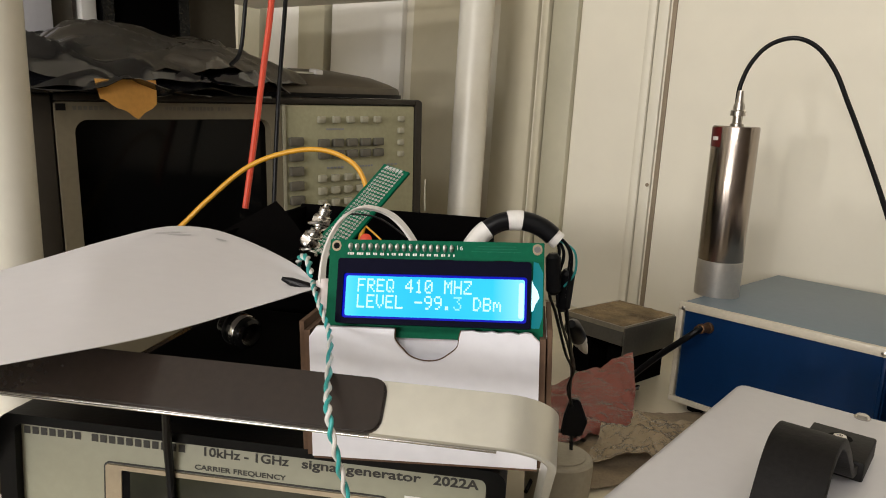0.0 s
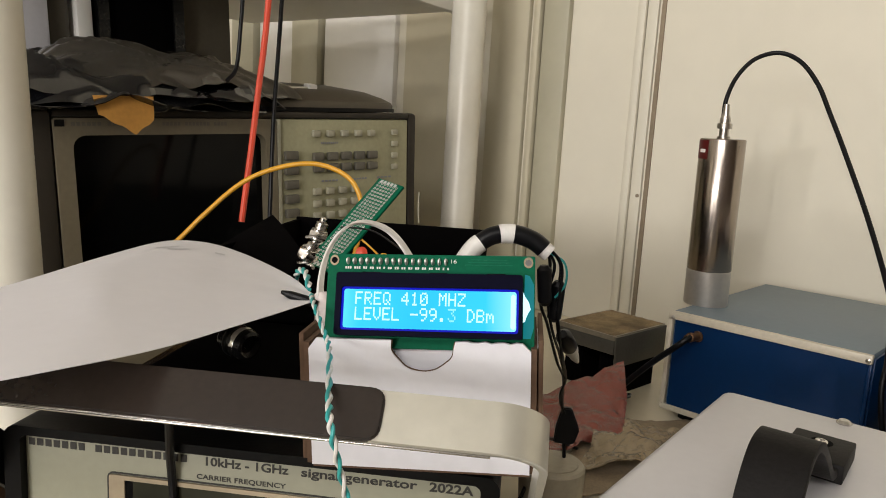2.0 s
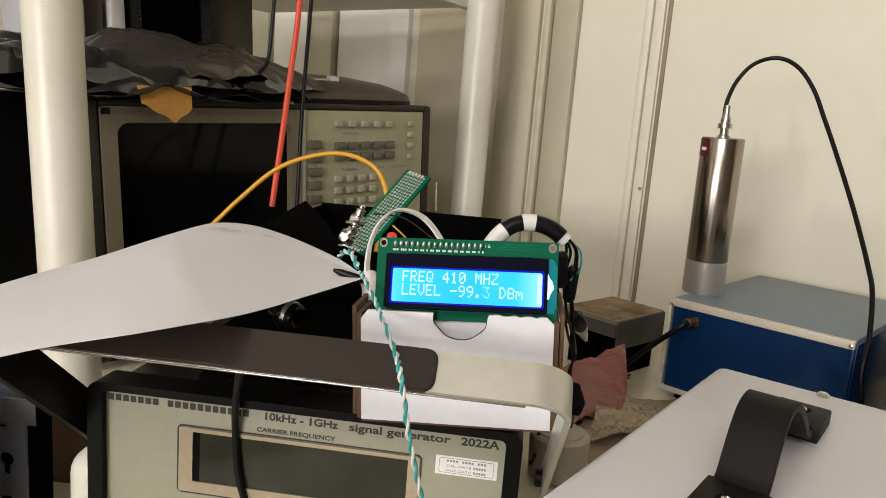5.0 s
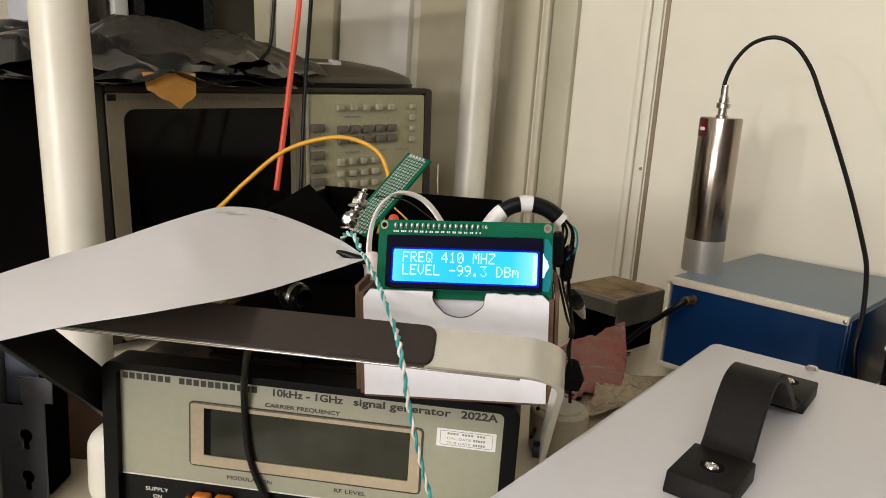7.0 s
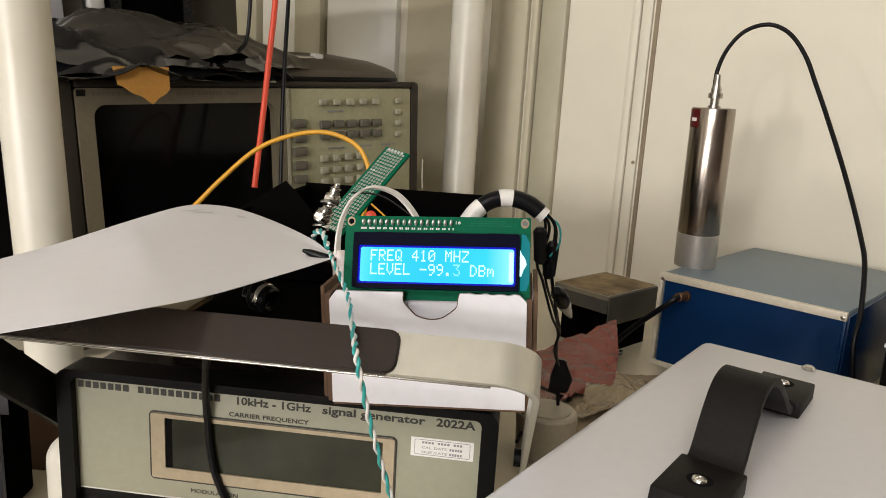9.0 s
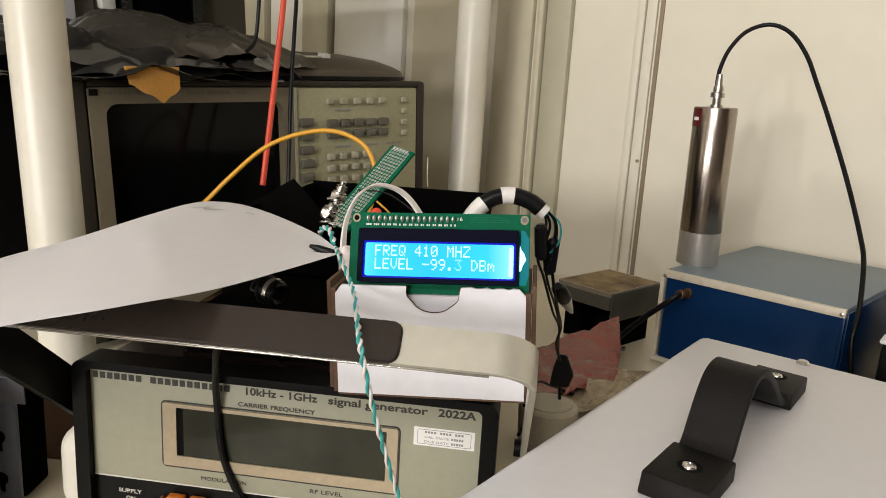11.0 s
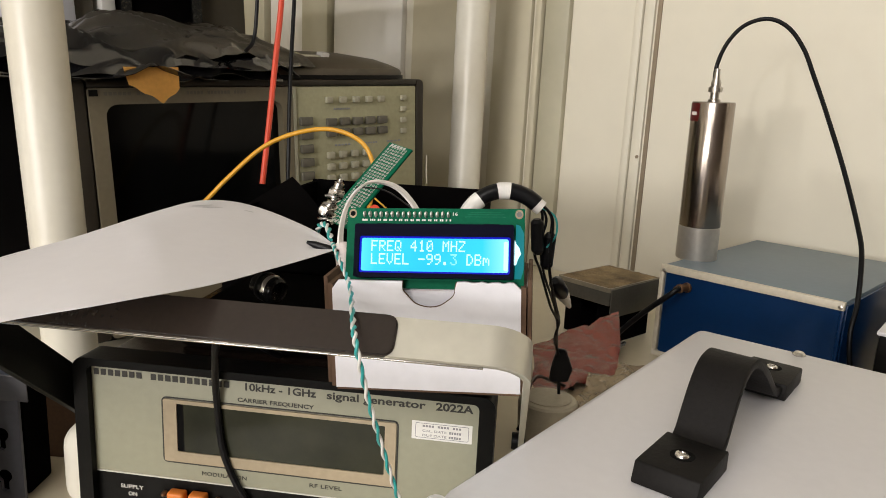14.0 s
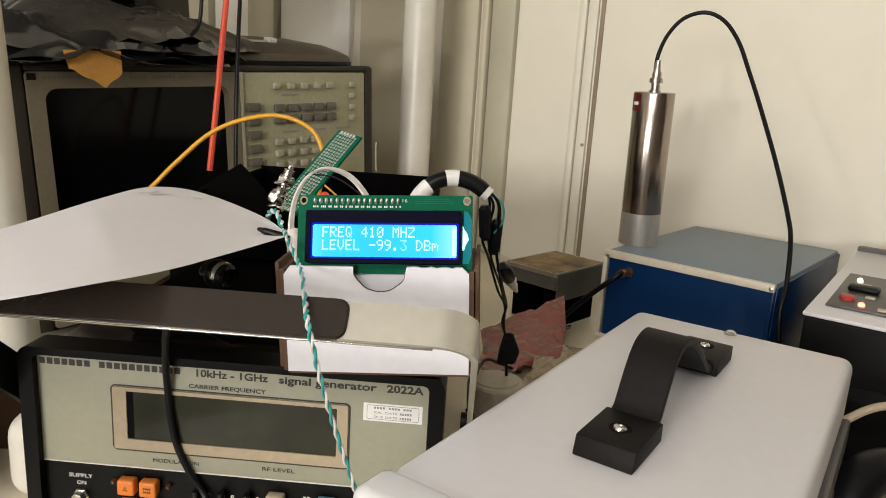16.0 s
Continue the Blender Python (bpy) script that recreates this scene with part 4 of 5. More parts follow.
cable("black_cable", [(-0.104, 0.300, 0.8445), (-0.110, 0.262, 0.868), (-0.1185, 0.262, 0.8640), (-0.1250, 0.2725, 0.846), (-0.1285, 0.2806, 0.828), (-0.1262, 0.2812, 0.801), (-0.1195, 0.2812, 0.7825), (-0.1100, 0.2800, 0.7680), (-0.096, 0.266, 0.755), (-0.080, 0.248, TABLE + 0.002)], 0.0018, black_pvc, "black cable hanging in front of the generator panel")
cable("yellow_cable", [(-0.300, 0.500, 0.835), (-0.2572, 0.5239, 0.8776), (-0.2352, 0.5322, 0.9022), (-0.2086, 0.5413, 0.9281), (-0.1809, 0.5478, 0.9413), (-0.1525, 0.5522, 0.9451), (-0.1279, 0.5532, 0.9359), (-0.1165, 0.5505, 0.9165), (-0.1160, 0.545, 0.8960), (-0.118, 0.53, 0.870)], 0.0019, yellow_pvc, "orange-yellow cable arching in front of the analyser")
cable("red_cable", [(-0.217, 0.6220, 1.137), (-0.218, 0.6099, 1.0546), (-0.2191, 0.5985, 1.0043), (-0.2202, 0.587, 0.9539), (-0.2215, 0.5775, 0.912), (-0.2222, 0.5735, 0.893)], 0.0026, red_pvc, "red test lead hanging from the shelf")
cable("black_lead", [(-0.215, 0.645, 1.137), (-0.214, 0.6317, 1.0575), (-0.2116, 0.6134, 0.9747), (-0.207, 0.5965, 0.8971), (-0.206, 0.59, 0.87)], 0.0019, black_pvc, "black test lead hanging from the shelf")
cable("black_lead", [(-0.249, 0.642, 1.137), (-0.2476, 0.6271, 1.0558), (-0.2478, 0.6190, 1.020), (-0.252, 0.61, 1.008)], 0.0018, black_pvc, "black lead hanging down to the bags")
cable("white_wire", [(-0.0865, 0.640, 0.9215), (-0.0850, 0.632, 0.9080), (-0.0835, 0.628, 0.896)], 0.0007, key_light, "thin white wire behind the perfboard")
sleeve_path = [(-0.0240, 0.352, 0.903), (-0.0188, 0.3558, 0.9136), (-0.0137, 0.358, 0.9208), (-0.0061, 0.3601, 0.9259), (0.0034, 0.3616, 0.9273), (0.0132, 0.3622, 0.9247), (0.0216, 0.362, 0.9188)]
dense = smooth_path(sleeve_path, 20)
bundle = thing("cable_bundle", "black cable bundle wrapped in bands of white tape", "cable")
for a, b, mat, r in ((0, 46, white_pvc, 0.0047), (45, 68, black_pvc, 0.0045), (67, 82, white_pvc, 0.0048), (81, 114, black_pvc, 0.0046), (113, 121, white_pvc, 0.0042)):
    seg = dense[a : min(b, len(dense))]
    part("white_tape" if mat is white_pvc else "black_sleeve", sweep(seg, [(r * math.cos(k * 0.5236), r * math.sin(k * 0.5236)) for k in range(12)]), mat, bundle)
for k, (dx, dy) in enumerate(((0, 0), (0.003, 0.002), (-0.002, 0.003), (0.0035, -0.002))):
    cable("black_wire", [(0.0190 + dx * 0.4, 0.362 + dy * 0.4, 0.9225), (0.0245 + dx, 0.363 + dy, 0.913), (0.0225 + dx * 1.5, 0.364 + dy, 0.898 - 0.002 * k), (0.0260 + dx, 0.370 + dy * 2, 0.880), (0.0330 + dx * 0.6, 0.395 + dy, 0.858 - 0.002 * k), (0.0385 + dx * 0.25, 0.425 + dy * 0.3, 0.836), (0.0390 - dx * 0.3, 0.442 + dy * 0.3, 0.818), (0.0420 + dx * 0.2, 0.453 + dy * 0.3, 0.803)], 0.0008, black_pvc, "thin black wire running down behind the carton", 6)
cable("green_wire", [(0.0200, 0.362, 0.920), (0.0290, 0.362, 0.915), (0.0305, 0.362, 0.905), (0.0260, 0.364, 0.897)], 0.0006, teal_pvc, "thin dark green wire loop", 6)
for p, q in (((0.0195, 0.362, 0.913), (0.0215, 0.363, 0.893)), ((0.0275, 0.366, 0.905), (0.0265, 0.369, 0.884))):
    a, b = Vector(p), Vector(q)
    solid("wire_sleeve", lathe([(0.002, 0), (0.0036, 0.002), (0.0036, (b - a).length - 0.002), (0.002, (b - a).length)], 12, look(p, q) @ pose(0, 0, 0, 180)), black_pvc, "black heat-shrink sleeve on the wires", "cable", group="wire sleeves")
croc = thing("crocodile_clip", "black and white crocodile clip hanging from wires", "clip", look((0.0330, 0.39, 0.872), (0.0470, 0.435, 0.842)) @ pose(0, 0, 0, 180))
part("boot", lathe([(0.0022, 0), (0.0045, 0.004), (0.0048, 0.020), (0.003, 0.026)], 14), black_pvc, croc)
part("jaw", lathe([(0.0030, 0.024), (0.0042, 0.028), (0.0022, 0.034), (0.0030, 0.038), (0.0012, 0.050)], 10), white_pvc, croc)
tape2 = prism([(-0.007, -0.022), (0.006, -0.022), (0.009, -0.012), (0.003, 0.002), (-0.003, 0.002), (-0.006, -0.010)], -0.002, 0.002, 0.0008, pose(0.0440, 0.455, 0.805, 90))
solid("black_tape_flag", tape2, black_pvc, "folded flag of black tape round the wires", "tape")
cable("black_wire", [(0.0440, 0.455, 0.785), (0.0450, 0.454, 0.770), (0.0455, 0.445, 0.755), (0.046, 0.43, TABLE + 0.002)], 0.0012, black_pvc, "thin black wire hanging to the bench", 6)
for k, pts in enumerate(([(0.020, 0.40, 0.790), (0.028, 0.46, 0.782), (0.040, 0.50, 0.765), (0.062, 0.54, TABLE + 0.002)], [(0.018, 0.42, 0.760), (0.026, 0.46, 0.757), (0.034, 0.47, 0.752), (0.05, 0.48, TABLE + 0.002)])):
    cable("loose_wire", pts, 0.0013, black_pvc, "loose dark wire beside the generator", 6)
for c, mt, nm in (((-0.0870, 0.430, 0.900), red_pvc, "red"), ((-0.0800, 0.425, 0.893), teal_pvc, "green"), ((-0.0730, 0.428, 0.8975), yellow_pvc, "orange")):
    solid("capacitor", lathe([(0.0015, -0.003), (0.0035, -0.002), (0.0035, 0.002), (0.0015, 0.003)], 14, pose(*c, 60, 20)), mt, f"small {nm} component wired to the perfboard", "component", group="loose components")
cable("orange_wire", [(-0.086, 0.425, 0.909), (-0.078, 0.424, 0.903), (-0.070, 0.424, 0.895)], 0.0006, yellow_pvc, "thin orange wire on the perfboard", 6)
cable("black_wire", [(-0.100, 0.43, 0.915), (-0.080, 0.428, 0.914), (-0.060, 0.426, 0.903), (-0.05, 0.425, 0.897)], 0.0006, black_pvc, "thin black wire on the perfboard", 6)

# ---- open black case on the generator ----
case = thing("black_case", "open black case lying on the generator", "case", pose(0, 0, GZ - 0.003))
part("bottom", box(-0.190, -0.022, 0.42, 0.62, 0.0, 0.003), black_matte, case)
part("back_wall", box(-0.190, -0.022, 0.616, 0.62, 0.003, 0.056), black_matte, case)
part("front_wall", box(-0.190, -0.022, 0.42, 0.424, 0.003, 0.040), black_matte, case)
part("side_wall", box(-0.026, -0.022, 0.424, 0.616, 0.003, 0.054), black_matte, case)
part("side_wall", box(-0.190, -0.186, 0.424, 0.616, 0.003, 0.054), black_matte, case)


def flap(u, v):
    a, b = Vector((-0.196, 0.4825, 0.0499)), Vector((-0.1679, 0.5008, 0.0697))
    c, d = Vector((-0.170, 0.4300, 0.030)), Vector((-0.120, 0.4399, 0.047))
    return a.lerp(b, u).lerp(c.lerp(d, u), v) + Vector((0, 0, 0.002 * math.sin(3.1 * v)))


part("flap", sheet(flap, 8, 8, 0.002), black_matte, case)
knob = thing("black_lens", "small black threaded lens lying on the generator", "lens", pose(-0.1180, 0.336, 0.8670, 96, 0, 62) @ Matrix.Scale(0.8, 4))
part("barrel", lathe([(0.0085, -0.020), (0.0095, -0.018), (0.0095, -0.002), (0.0088, 0.0), (0.0070, 0.001), (0.0068, -0.004)], 28), black_gloss, knob)
part("ring", lathe([(0.0098, -0.008), (0.0102, -0.007), (0.0102, -0.005), (0.0098, -0.004)], 28), steel, knob)
part("ring", lathe([(0.0098, -0.014), (0.0102, -0.013), (0.0102, -0.0118), (0.0098, -0.011)], 28), black_plastic, knob)
solid("black_cloth_pad", box(-0.165, -0.078, 0.31, 0.415, GZ - 0.003, GZ + 0.016, 0.006, 3), black_matte, "black padded pouch lying on the generator", "pouch")

# ---- sheet of paper over the handle ----
near = smooth_path([(-0.190, 0.105, 0.895), (-0.172, 0.128, 0.8985), (-0.156, 0.148, 0.9000), (-0.139, 0.166, 0.9020), (-0.116, 0.180, 0.9055), (-0.099, 0.210, 0.9045), (-0.088, 0.258, 0.9020), (-0.0755, 0.298, 0.9015)], 8)
far = smooth_path([(-0.2110, 0.150, 0.8985), (-0.2130, 0.190, 0.8975), (-0.2140, 0.225, 0.8972), (-0.2155, 0.260, 0.8967), (-0.2127, 0.300, 0.8970), (-0.2045, 0.360, 0.9015), (-0.199, 0.405, 0.9025), (-0.176, 0.410, 0.903), (-0.145, 0.390, 0.902), (-0.104, 0.350, 0.900), (-0.080, 0.310, 0.902)], 8)


def along(path, u):
    k = u * (len(path) - 1)
    i = min(int(k), len(path) - 2)
    return path[i].lerp(path[i + 1], k - i)


def page(u, v):
    p = along(near, u).lerp(along(far, u), v)
    sag = 0.0035 * math.sin(math.pi * v) * math.sin(math.pi * min(1, u * 1.3))
    crease = (0.0012 * math.exp(-(((u - 0.66 + 0.22 * v) / 0.04) ** 2)) - 0.0008 * math.exp(-(((u - 0.55 + 0.10 * v) / 0.06) ** 2))) * min(1, 3 * v) * (1 - v)
    return p + Vector((0, 0, sag + crease + 0.0006 * noise.noise(Vector((u * 5, v * 5, 0.4)))))


sheet_paper = solid("paper_sheet", sheet(page, 110, 30, 0.00025), paper, "curled white paper sheet draped over the handle", "paper")
for u0, u1, v in ((0.60, 0.65, 0.86), (0.63, 0.68, 0.82), (0.74, 0.765, 0.84), (0.30, 0.325, 0.86)):
    marks = bmesh.new()
    q = [page(u, w) + Vector((0, 0, 0.00032)) for u, w in ((u0, v), (u1, v + 0.01), (u1, v + 0.03), (u0, v + 0.02))]
    marks.faces.new([marks.verts.new(p) for p in q])
    part("printed_line", marks, ink_faint, sheet_paper, "faint grey printed line")

# ---- pale grey case with the strap handle ----
GREY = pose(-0.0214, 0.1538, TABLE, 0, 0, -31)
grey = thing("grey_instrument_case", "pale grey metal instrument case with a strap handle", "instrument", GREY)
TOP, GW, GD = 0.1136, 0.1152, 0.266
cover_bm = box(0.0, GW, 0.028, GD, 0.006, TOP, 0.0055, 4)
part("cover", cover_bm, case_paint, grey, "pale grey painted cover")
fb = part("front_bezel", box(-0.0015, GW + 0.0015, 0.0105, 0.0295, 0.004, TOP + 0.0010, 0.0045, 5), case_white, grey, "off-white moulded front bezel")
for k in range(3):
    part("rib", strap([(-0.0016, 0.0140 + 0.0035 * k, TOP - 0.030), (-0.0018, 0.0150 + 0.0035 * k, TOP - 0.012), (-0.0010, 0.0170 + 0.0035 * k, TOP - 0.0045)], 0.0010, 0.0008, (0, 1, 0.1), 4), case_white, fb)
for x, y in ((GW / 2 - 0.002, GD - 0.008), (GW + 0.0005, 0.06)):
    m = pose(x, y, TOP) if y > 0.1 else pose(x, y, TOP - 0.03, 0, 90, 0)
    s = part("screw", lathe([(0.0032, 0), (0.0034, 0.0006), (0.0022, 0.0018), (0.0004, 0.0021)], 20, m), steel, grey)
for x in (0.012, GW - 0.012):
    for y in (0.03, GD - 0.03):
        part("foot", cyl(0.008, 0.0, 0.0062, 16, m=pose(x, y, 0)), rubber, grey)
part("side_rail", box(GW - 0.0005, GW + 0.004, 0.02, GD - 0.01, 0.03, 0.062, 0.002), dark_metal, grey)
part("side_rail", box(GW - 0.0005, GW + 0.004, 0.02, GD - 0.01, 0.070, 0.085, 0.002), dark_metal, grey)
sh = part("strap_handle", strap([(0.0545, y, TOP + z) for y, z in ((0.1010, 0.0040), (0.1065, 0.0056), (0.1105, 0.0085), (0.1140, 0.0142), (0.1180, 0.0205), (0.1220, 0.0255), (0.1265, 0.0290), (0.1320, 0.0305), (0.1390, 0.0302), (0.1470, 0.0272), (0.1550, 0.0225), (0.1630, 0.0172), (0.1720, 0.0104), (0.1800, 0.0058), (0.1900, 0.0040))], 0.0182, 0.0034, (1, 0, 0), 8), rubber, grey, "black rubber strap handle")
for y0, y1, sy, lean in ((0.0790, 0.1075, 0.0927, 0.0022), (0.1870, 0.2160, 0.206, 0.0)):
    cap = box(0.0434, 0.0655, y0, y1, TOP + 0.0001, TOP + 0.0076, 0.0007, 2)
    for v in cap.verts:
        if v.co.y < y0 + 0.003:
            v.co.y -= lean * (1 - (v.co.z - TOP) / 0.0076)
    f = part("end_cap", cap, rubber, sh, "black rubber end cap")
    part("screw_well", cyl(0.0042, TOP + 0.0076, TOP + 0.00775, 24, m=pose(0.0545, sy, 0)), dark_hole, f)
    part("screw", lathe([(0.0026, 0), (0.0026, 0.0003), (0.0022, 0.0009), (0.0013, 0.0010), (0.0011, 0.0003), (0.0003, 0.0003)], 20, pose(0.0545, sy - 0.0005, TOP + 0.0077)), steel, f)

# ---- blue instrument with the steel cylinder on it ----
BLUE = pose(0.1380, 0.628, TABLE, 0, 0, -37.5)
blue = thing("blue_instrument", "deep blue instrument box with a pale cover", "instrument", BLUE)
BW, BD, BT = 0.152, 0.215, 0.096
part("cover", box(0.0, BW, 0.004, BD, 0.0085, BT, 0.0015), pale_blue, blue, "pale blue-grey metal cover")
part("side_panel", box(BW + 0.0002, BW + 0.0022, 0.004, BD, 0.0085, BT - 0.003, 0.0005), blue_paint, blue, "dark blue side panel")
bf = part("front_panel", box(0.005, BW - 0.002, 0.0005, 0.0038, 0.014, BT - 0.006), blue_paint, blue, "deep blue front panel")
part("top_trim", box(-0.001, BW + 0.001, -0.0015, 0.0036, BT - 0.0062, BT + 0.0005, 0.0006), cream_trim, blue)
part("side_trim", box(-0.001, 0.0030, -0.0012, 0.0036, 0.0145, BT - 0.0064, 0.0006), cream_trim, blue)
part("side_trim", box(BW - 0.002, BW + 0.001, 0.0002, 0.0036, 0.0145, BT - 0.0064, 0.0006), blue_paint, blue)
part("bottom_trim", box(-0.001, BW + 0.001, -0.0012, 0.0036, 0.0095, 0.0143, 0.0006), cream_trim, blue)
for x, z in ((0.0035, BT - 0.0045), (BW - 0.0015, BT - 0.0035)):
    part("screw", lathe([(0.0017, 0), (0.0017, 0.0006), (0.0006, 0.0011)], 14, pose(x, -0.0014, z, 90)), nickel, bf)
for x in (0.015, BW - 0.015):
    for y in (0.02, BD - 0.02):
        part("foot", cyl(0.007, 0.0, 0.009, 14, m=pose(x, y, 0)), rubber, blue)
jk = part("jack", lathe([(0.0055, 0), (0.0055, 0.002), (0.0042, 0.0025), (0.0042, 0.009), (0.0048, 0.0095), (0.0048, 0.013), (0.0030, 0.014), (0.0030, 0.018)], 20, Matrix.Translation((0.0263, 0.0003, 0.0798)) @ Matrix.Scale(0.85, 4) @ Matrix.Translation((-0.0263, -0.0003, -0.0798)) @ pose(0.0263, 0.0003, 0.0798, 90, 0, -15)), copper, bf, "old brass jack plug")
jp = BLUE @ Vector((0.0235, -0.014, 0.0793))
cable("coax_cable", [jp + Vector((0.004, 0.006, 0.001)), jp, (0.1400, 0.6030, 0.8120), (0.1230, 0.612, 0.7930), (0.104, 0.624, 0.767), (0.098, 0.632, 0.748), (0.085, 0.635, TABLE + 0.0035)], 0.0026, black_pvc, "black coaxial cable from the blue instrument's jack")
CYL = pose(0.1765, 0.672, TABLE + BT + 0.0002, 1.5, -1.5, 20)
cy = thing("steel_cylinder", "brushed steel cylinder standing on the blue instrument", "cylinder", CYL)
part("body", lathe([(0.0188, 0.0318), (0.0190, 0.0322), (0.0190, 0.1465), (0.0184, 0.1475)], 56), steel_dull, cy, "brushed steel body")
part("base", lathe([(0.0188, 0.0), (0.0190, 0.0006), (0.0190, 0.0312), (0.0187, 0.0316)], 56), base_alu, cy, "lighter aluminium base")


def wrap(a0, a1, z0, z1, r):
    return sheet(lambda u, v: Vector((r * math.cos(radians(a0 + (a1 - a0) * u)), r * math.sin(radians(a0 + (a1 - a0) * u)), z0 + (z1 - z0) * v)), 10, 2, 0.0002)


lb = part("label", wrap(148, 200, 0.1300, 0.1462, 0.01915), red_label, cy, "small dark red label")
part("label_mark", wrap(172, 192, 0.1355, 0.1385, 0.01945), label_white, lb, "pale mark on the label")
cn = part("connector", lathe([(0.0055, 0.1475), (0.0055, 0.1495), (0.0040, 0.150), (0.0040, 0.156), (0.0062, 0.1562), (0.0062, 0.1605), (0.0045, 0.1612), (0.0045, 0.1650), (0.0030, 0.168), (0.0024, 0.177)], 24), nickel, cy, "nickel antenna connector")
cable("antenna_cable", [CYL @ Vector((0, 0, 0.172)), (0.1731, 0.6697, 1.0014), (0.1742, 0.6725, 1.0176), (0.1818, 0.6768, 1.0371), (0.1952, 0.6779, 1.0529), (0.2137, 0.6754, 1.0589), (0.2289, 0.6652, 1.0511), (0.2404, 0.6520, 1.0319), (0.2483, 0.6392, 1.0074), (0.2556, 0.6213, 0.9787), (0.2643, 0.5895, 0.9334), (0.2685, 0.5568, 0.8916), (0.2668, 0.5388, 0.8721), (0.2605, 0.5185, 0.8405), (0.2545, 0.5062, 0.8122), (0.262, 0.49, TABLE + 0.003)], 0.0019, black_pvc, "black antenna cable looping down from the cylinder", 12)

# ---- black instrument with LEDs ----
PSU = pose(0.2285, 0.4145, TABLE, 0, 0, -33)
psu = thing("black_instrument", "black instrument with a pale top and lit LEDs", "instrument", PSU)
part("body", box(0, 0.22, 0, 0.265, 0.006, 0.1078, 0.002), black_plastic, psu)
part("top", box(-0.001, 0.221, -0.001, 0.266, 0.108, 0.1108, 0.001), case_paint, psu, "pale grey top plate")
part("rear_strip", box(-0.001, 0.221, 0.262, 0.275, 0.105, 0.1140, 0.001), dark_metal, psu)
part("front_strip", box(0.0, 0.22, -0.0015, 0.0, 0.060, 0.070), black_plastic, psu)
bd = part("led_board", box(0.008, 0.12, 0.024, 0.140, 0.1112, 0.1128, 0.0006), dark_metal, psu, "grey module with lit LEDs")
for x, y, mt in ((0.018, 0.112, led_pink), (0.0275, 0.034, led_red)):
    part("led", lathe([(0.0020, 0.1128), (0.0020, 0.1142), (0.0014, 0.1152), (0.0005, 0.1156)], 14, pose(x, y, 0)), mt, bd)
part("red_cap", lathe([(0.0045, 0.1128), (0.0048, 0.1150), (0.0040, 0.1162), (0.0015, 0.1166)], 20, pose(0.0175, 0.046, 0)), knob_red, bd)
part("black_cap", box(0.014, 0.034, 0.074, 0.086, 0.1128, 0.1170, 0.002), black_plastic, bd)
part("knob", lathe([(0.010, 0.1128), (0.010, 0.128), (0.008, 0.131)], 24, pose(0.060, 0.044, 0)), black_gloss, bd)
part("knob", lathe([(0.006, 0.1128), (0.006, 0.126), (0.005, 0.128)], 24, pose(0.046, 0.090, 0)), beige_key, bd)
for x, y in ((0.030, 0.060), (0.040, 0.030), (0.024, 0.098), (0.042, 0.066)):
    part("component", box(x - 0.003, x + 0.003, y - 0.002, y + 0.002, 0.1128, 0.1146, 0.0005), key_light, bd)
for x in (0.02, 0.2):
    for y in (0.02, 0.24):
        part("foot", cyl(0.008, 0, 0.0065, 14, m=pose(x, y, 0)), rubber, psu)
cable("brown_cable", [(0.1985, 0.318, 0.785), (0.2080, 0.325, 0.8080), (0.2190, 0.3285, 0.8165), (0.2400, 0.331, 0.8255), (0.275, 0.326, 0.828), (0.33, 0.295, 0.805), (0.39, 0.25, TABLE + 0.003)], 0.0022, tan_plastic, "brown cable beside the grey case")
cable("thick_black_cable", [(0.190, 0.262, TABLE + 0.012), (0.1960, 0.274, 0.775), (0.2050, 0.287, 0.797), (0.2230, 0.296, 0.806), (0.2550, 0.296, 0.803), (0.30, 0.28, 0.785), (0.35, 0.255, 0.760), (0.40, 0.235, TABLE + 0.012)], 0.0110, black_pvc, "thick black cable on the bench", 14)
solid("white_tub", lathe([(0.020, 0), (0.022, 0.004), (0.022, 0.020), (0.017, 0.026)], 32, pose(0.264, 0.352, TABLE)), aged_plastic, "round aged cream plastic tub on the bench", "tub")

# ---- clutter on the bench ----
SP = pose(0.0495, 0.703, TABLE, 0, 0, -41)
tray = thing("foam_tray", "grey metal tray filled with brown foam", "tray", SP)
part("tray_body", box(0, 0.064, 0, 0.086, 0.042, 0.0565, 0.0015), tray_steel, tray)
part("rim", ring_between(rounded(-0.001, 0.065, -0.001, 0.087, 0.002), rounded(0.0008, 0.0632, 0.0008, 0.0852, 0.002), 0.0560, 0.0605), worn_steel, tray, "bright worn rim")
def foam_top(u, v):
    return Vector((0.001 + 0.062 * u, 0.001 + 0.084 * v, 0.0607 + 0.0010 * noise.noise(Vector((u * 9, v * 11, 2)))))
part("foam", sheet(foam_top, 24, 28, 0.006), foam, tray, "brown foam filling")
part("side_plate", box(0.0652, 0.0666, 0.0, 0.086, 0.030, 0.0595, 0.0003), tray_steel, tray, "dark grey metal side plate")
for x in (0.012, 0.052):
    part("foot", box(x - 0.010, x + 0.010, 0.012, 0.076, 0, 0.0422), black_matte, tray)


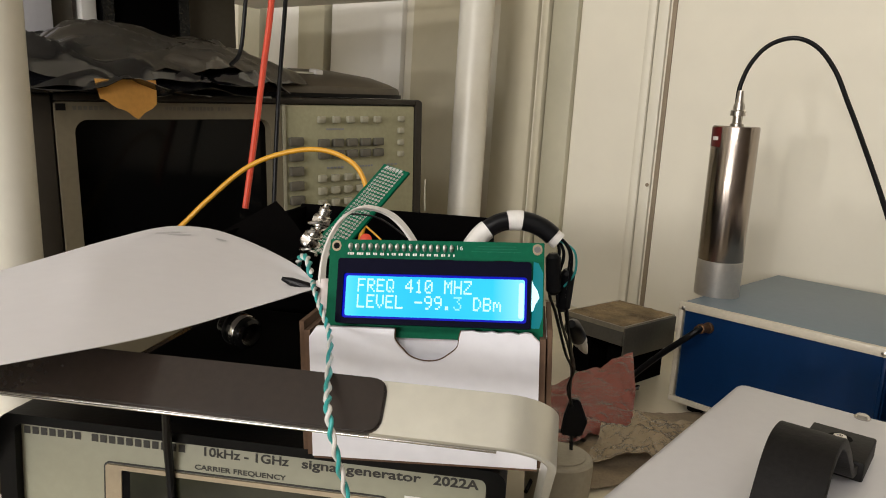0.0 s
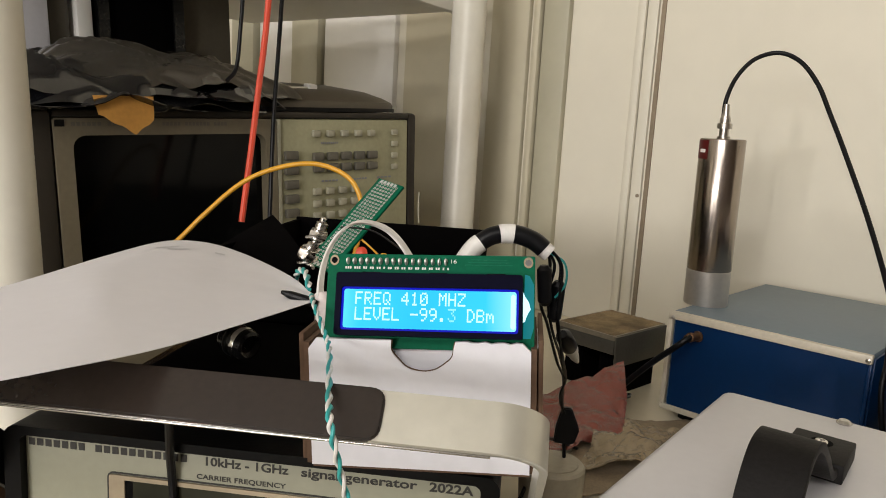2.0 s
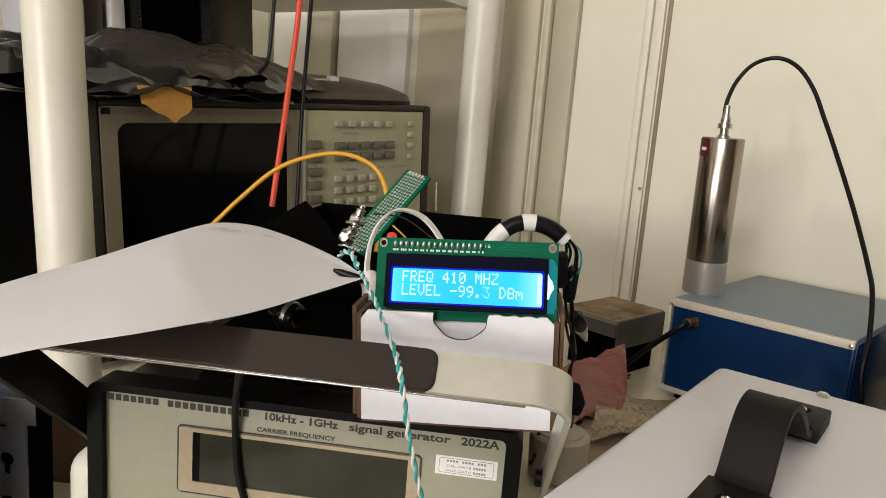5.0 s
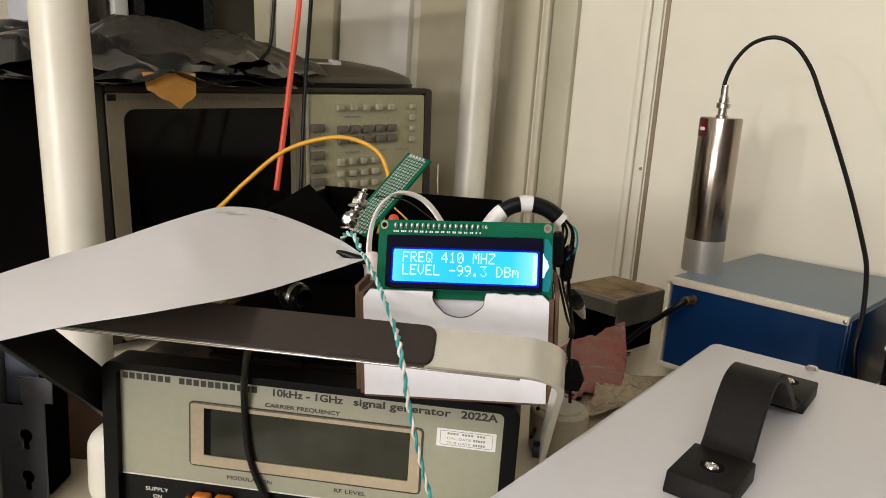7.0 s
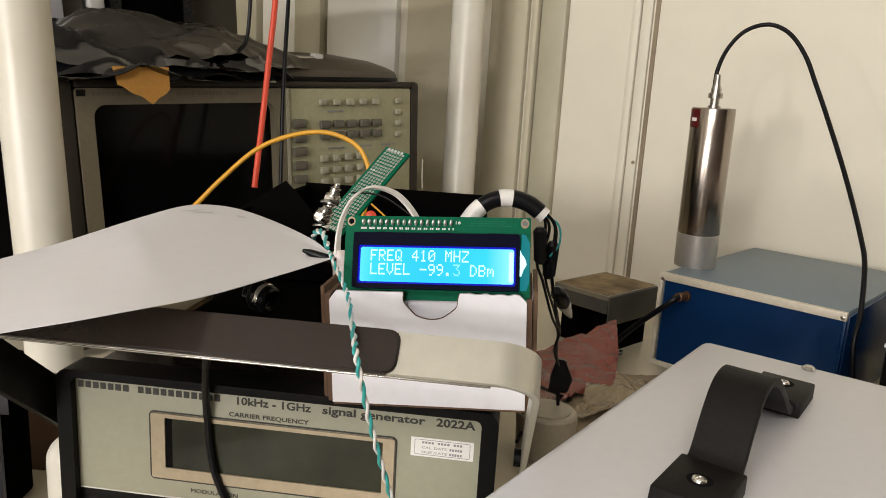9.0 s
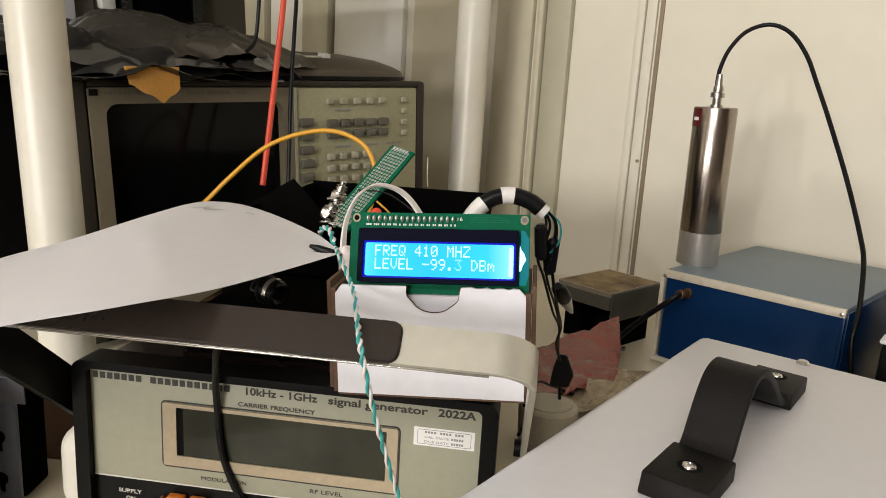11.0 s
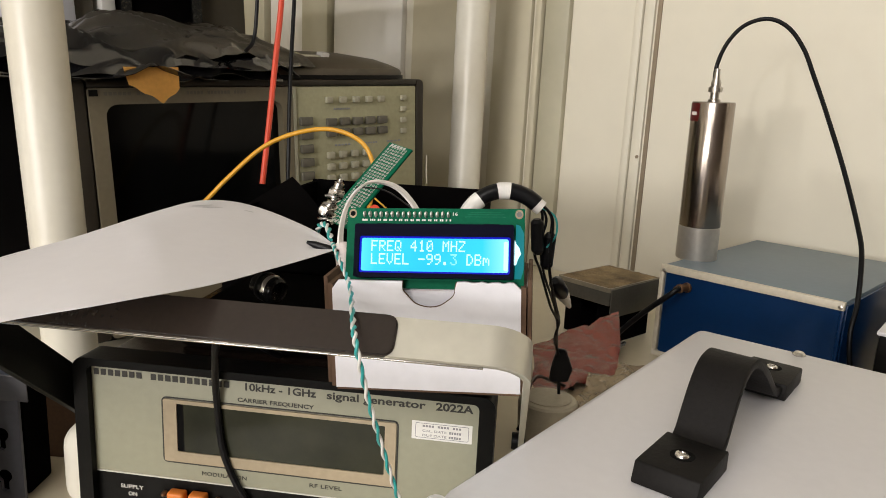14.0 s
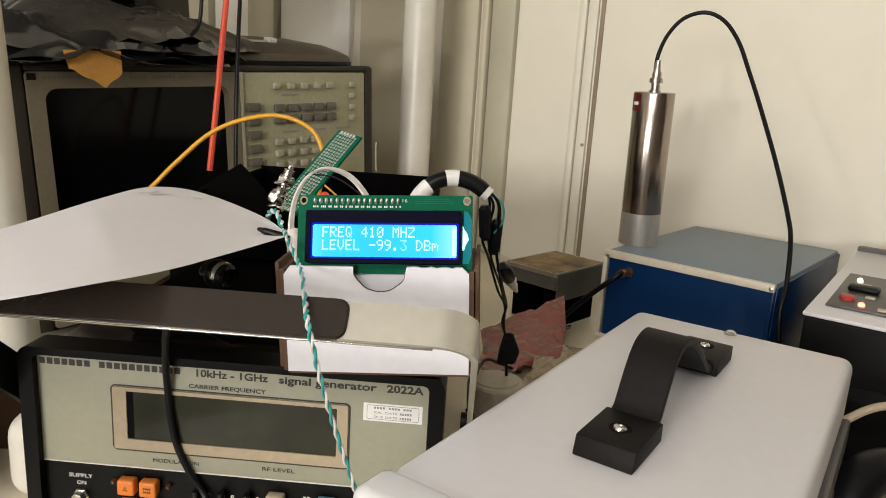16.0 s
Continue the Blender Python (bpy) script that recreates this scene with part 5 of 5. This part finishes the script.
def crumple(name, corners, amp, lift, mat, label, seed, thick=0.0004, n=44):
    a, b, c, d = [Vector((*q, TABLE)) for q in corners]
    def f(u, v):
        p = a.lerp(b, u).lerp(d.lerp(c, u), v)
        k = Vector((p.x * 32 + seed, p.y * 32, seed * 1.7))
        h = abs(noise.noise(k)) * amp + abs(noise.noise(k * 2.4)) * amp * 0.45 + abs(noise.noise(k * 5.5)) * amp * 0.28
        return p + Vector((0.004 * noise.noise(k * 1.3), 0.004 * noise.noise(k * 1.9), lift(u, v) + h))
    return solid(name, sheet(f, n, n, thick), mat, label, "plastic bag")


crumple("newspaper", ((0.030, 0.455), (0.150, 0.500), (0.165, 0.620), (0.075, 0.600)), 0.003, lambda u, v: 0.002, newsprint, "folded yellowed newspaper on the bench", 3)
crumple("clear_bag", ((0.060, 0.490), (0.140, 0.515), (0.160, 0.585), (0.080, 0.575)), 0.013, lambda u, v: 0.007, clear_film, "crumpled clear plastic bag on the newspaper", 8)
crumple("pink_bag", ((0.030, 0.505), (0.100, 0.560), (0.106, 0.640), (0.026, 0.585)), 0.0060, lambda u, v: 0.008 + 0.034 * v * (0.35 + 0.65 * u), pink_film, "creased translucent pink antistatic bag", 5)
cup = thing("plastic_cup", "off-white plastic cup standing behind the generator", "cup", pose(0.0375, 0.448, TABLE) @ Matrix.Diagonal((0.84, 0.84, 1.0, 1)))
part("cup_wall", lathe([(0.020, 0.0), (0.0235, 0.002), (0.0250, 0.027), (0.0245, 0.0305), (0.0230, 0.0320), (0.0195, 0.0325)], 40), aged_plastic, cup)
part("lid_rim", lathe([(0.0180, 0.0326), (0.0195, 0.0326), (0.0192, 0.0334), (0.0182, 0.0334)], 40), aged_plastic, cup)
crumple("black_bag", ((0.066, 0.650), (0.104, 0.625), (0.118, 0.655), (0.080, 0.690)), 0.010, lambda u, v: 0.006, bag_film, "small crumpled black bag by the foam tray", 2)

# ---- slotted steel and bottle beside the generator ----
slot = thing("slotted_bracket", "blue-grey slotted steel angle standing beside the generator", "bracket", pose(-0.2660, 0.300, TABLE, 0, 0, 8))


def keyhole(cz, side):
    """Half the outline of a keyhole slot, from top to bottom, on one side."""
    rim = [(side * 0.0040 * math.sin(radians(a)), cz + 0.0040 * math.cos(radians(a))) for a in range(0, 146, 12)]
    return [(0.0025 + x, z) for x, z in rim + [(side * 0.0021, cz - 0.0040), (side * 0.0021, cz - 0.0085), (0.0, cz - 0.0095)]]


for side, edge in ((-1, -0.0120), (1, 0.0130)):
    out = [(edge, 0.0), (edge, 0.060 if side < 0 else 0.072), (0.0025, 0.060 if side < 0 else 0.072)]
    for cz in (0.0425, 0.0175):
        out += keyhole(cz, side)
    out.append((0.0025, 0.0))
    part("web", prism(out, -0.0022, 0.0, m=FACE), slot_metal, slot)
part("flange", box(-0.0144, -0.0122, 0, 0.022, 0, 0.098, 0.0003), slot_metal, slot)
tab = box(0.0, 0.016, -0.0012, 0.0, 0.0, 0.020, 0.0004, m=pose(0.002, -0.0005, 0.064, 25, 8, 12))
part("tab", tab, slot_metal, slot, "bent steel tab")
bluep = thing("blue_cabinet", "light blue instrument cabinet with a metal edge", "instrument", pose(-0.2610, 0.268, TABLE, 0, 0, 4))
part("panel", box(-0.075, -0.0002, 0.001, 0.006, 0.0, 0.1045, 0.001), blue_sheet, bluep)
part("metal_edge", box(0.0, 0.0060, -0.001, 0.004, 0.0, 0.1060, 0.001), dark_metal, bluep)
part("side_panel", box(-0.0145, 0.0040, 0.0392, 0.0410, 0.058, 0.094, 0.0008), slot_pale, bluep, "pale blue-grey side panel")
part("screw", lathe([(0.0030, 0), (0.0030, 0.001), (0.0010, 0.0022)], 16, pose(-0.004, 0.001, 0.032, 90)), nickel, bluep)
solid("white_canister", box(-0.2330, -0.2050, 0.300, 0.385, TABLE, TABLE + 0.050, 0.0135, 7), bottle_white, "white plastic canister beside the generator", "canister")
# black block added to paint the deep shade in the gap beside the bracket
solid("dark_gap_block", box(-0.020, 0.010, 0.010, 0.034, 0.0, 0.086, 0.002), black_matte, "black block filling in the shaded gap behind the bracket", "instrument", pose(-0.2660, 0.300, TABLE, 0, 0, 8))
# brown block added for the brownish shade between bracket and canister
shade_box = thing("shade_block", "dark brown block standing in for shade behind the canister", "box", pose(-0.284, 0.352, TABLE, 0, 0, 3))
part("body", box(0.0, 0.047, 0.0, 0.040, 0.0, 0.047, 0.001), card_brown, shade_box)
part("block_top", box(0.0, 0.047, -0.001, 0.026, 0.0471, 0.0480, 0.0002), binder_brown, shade_box)
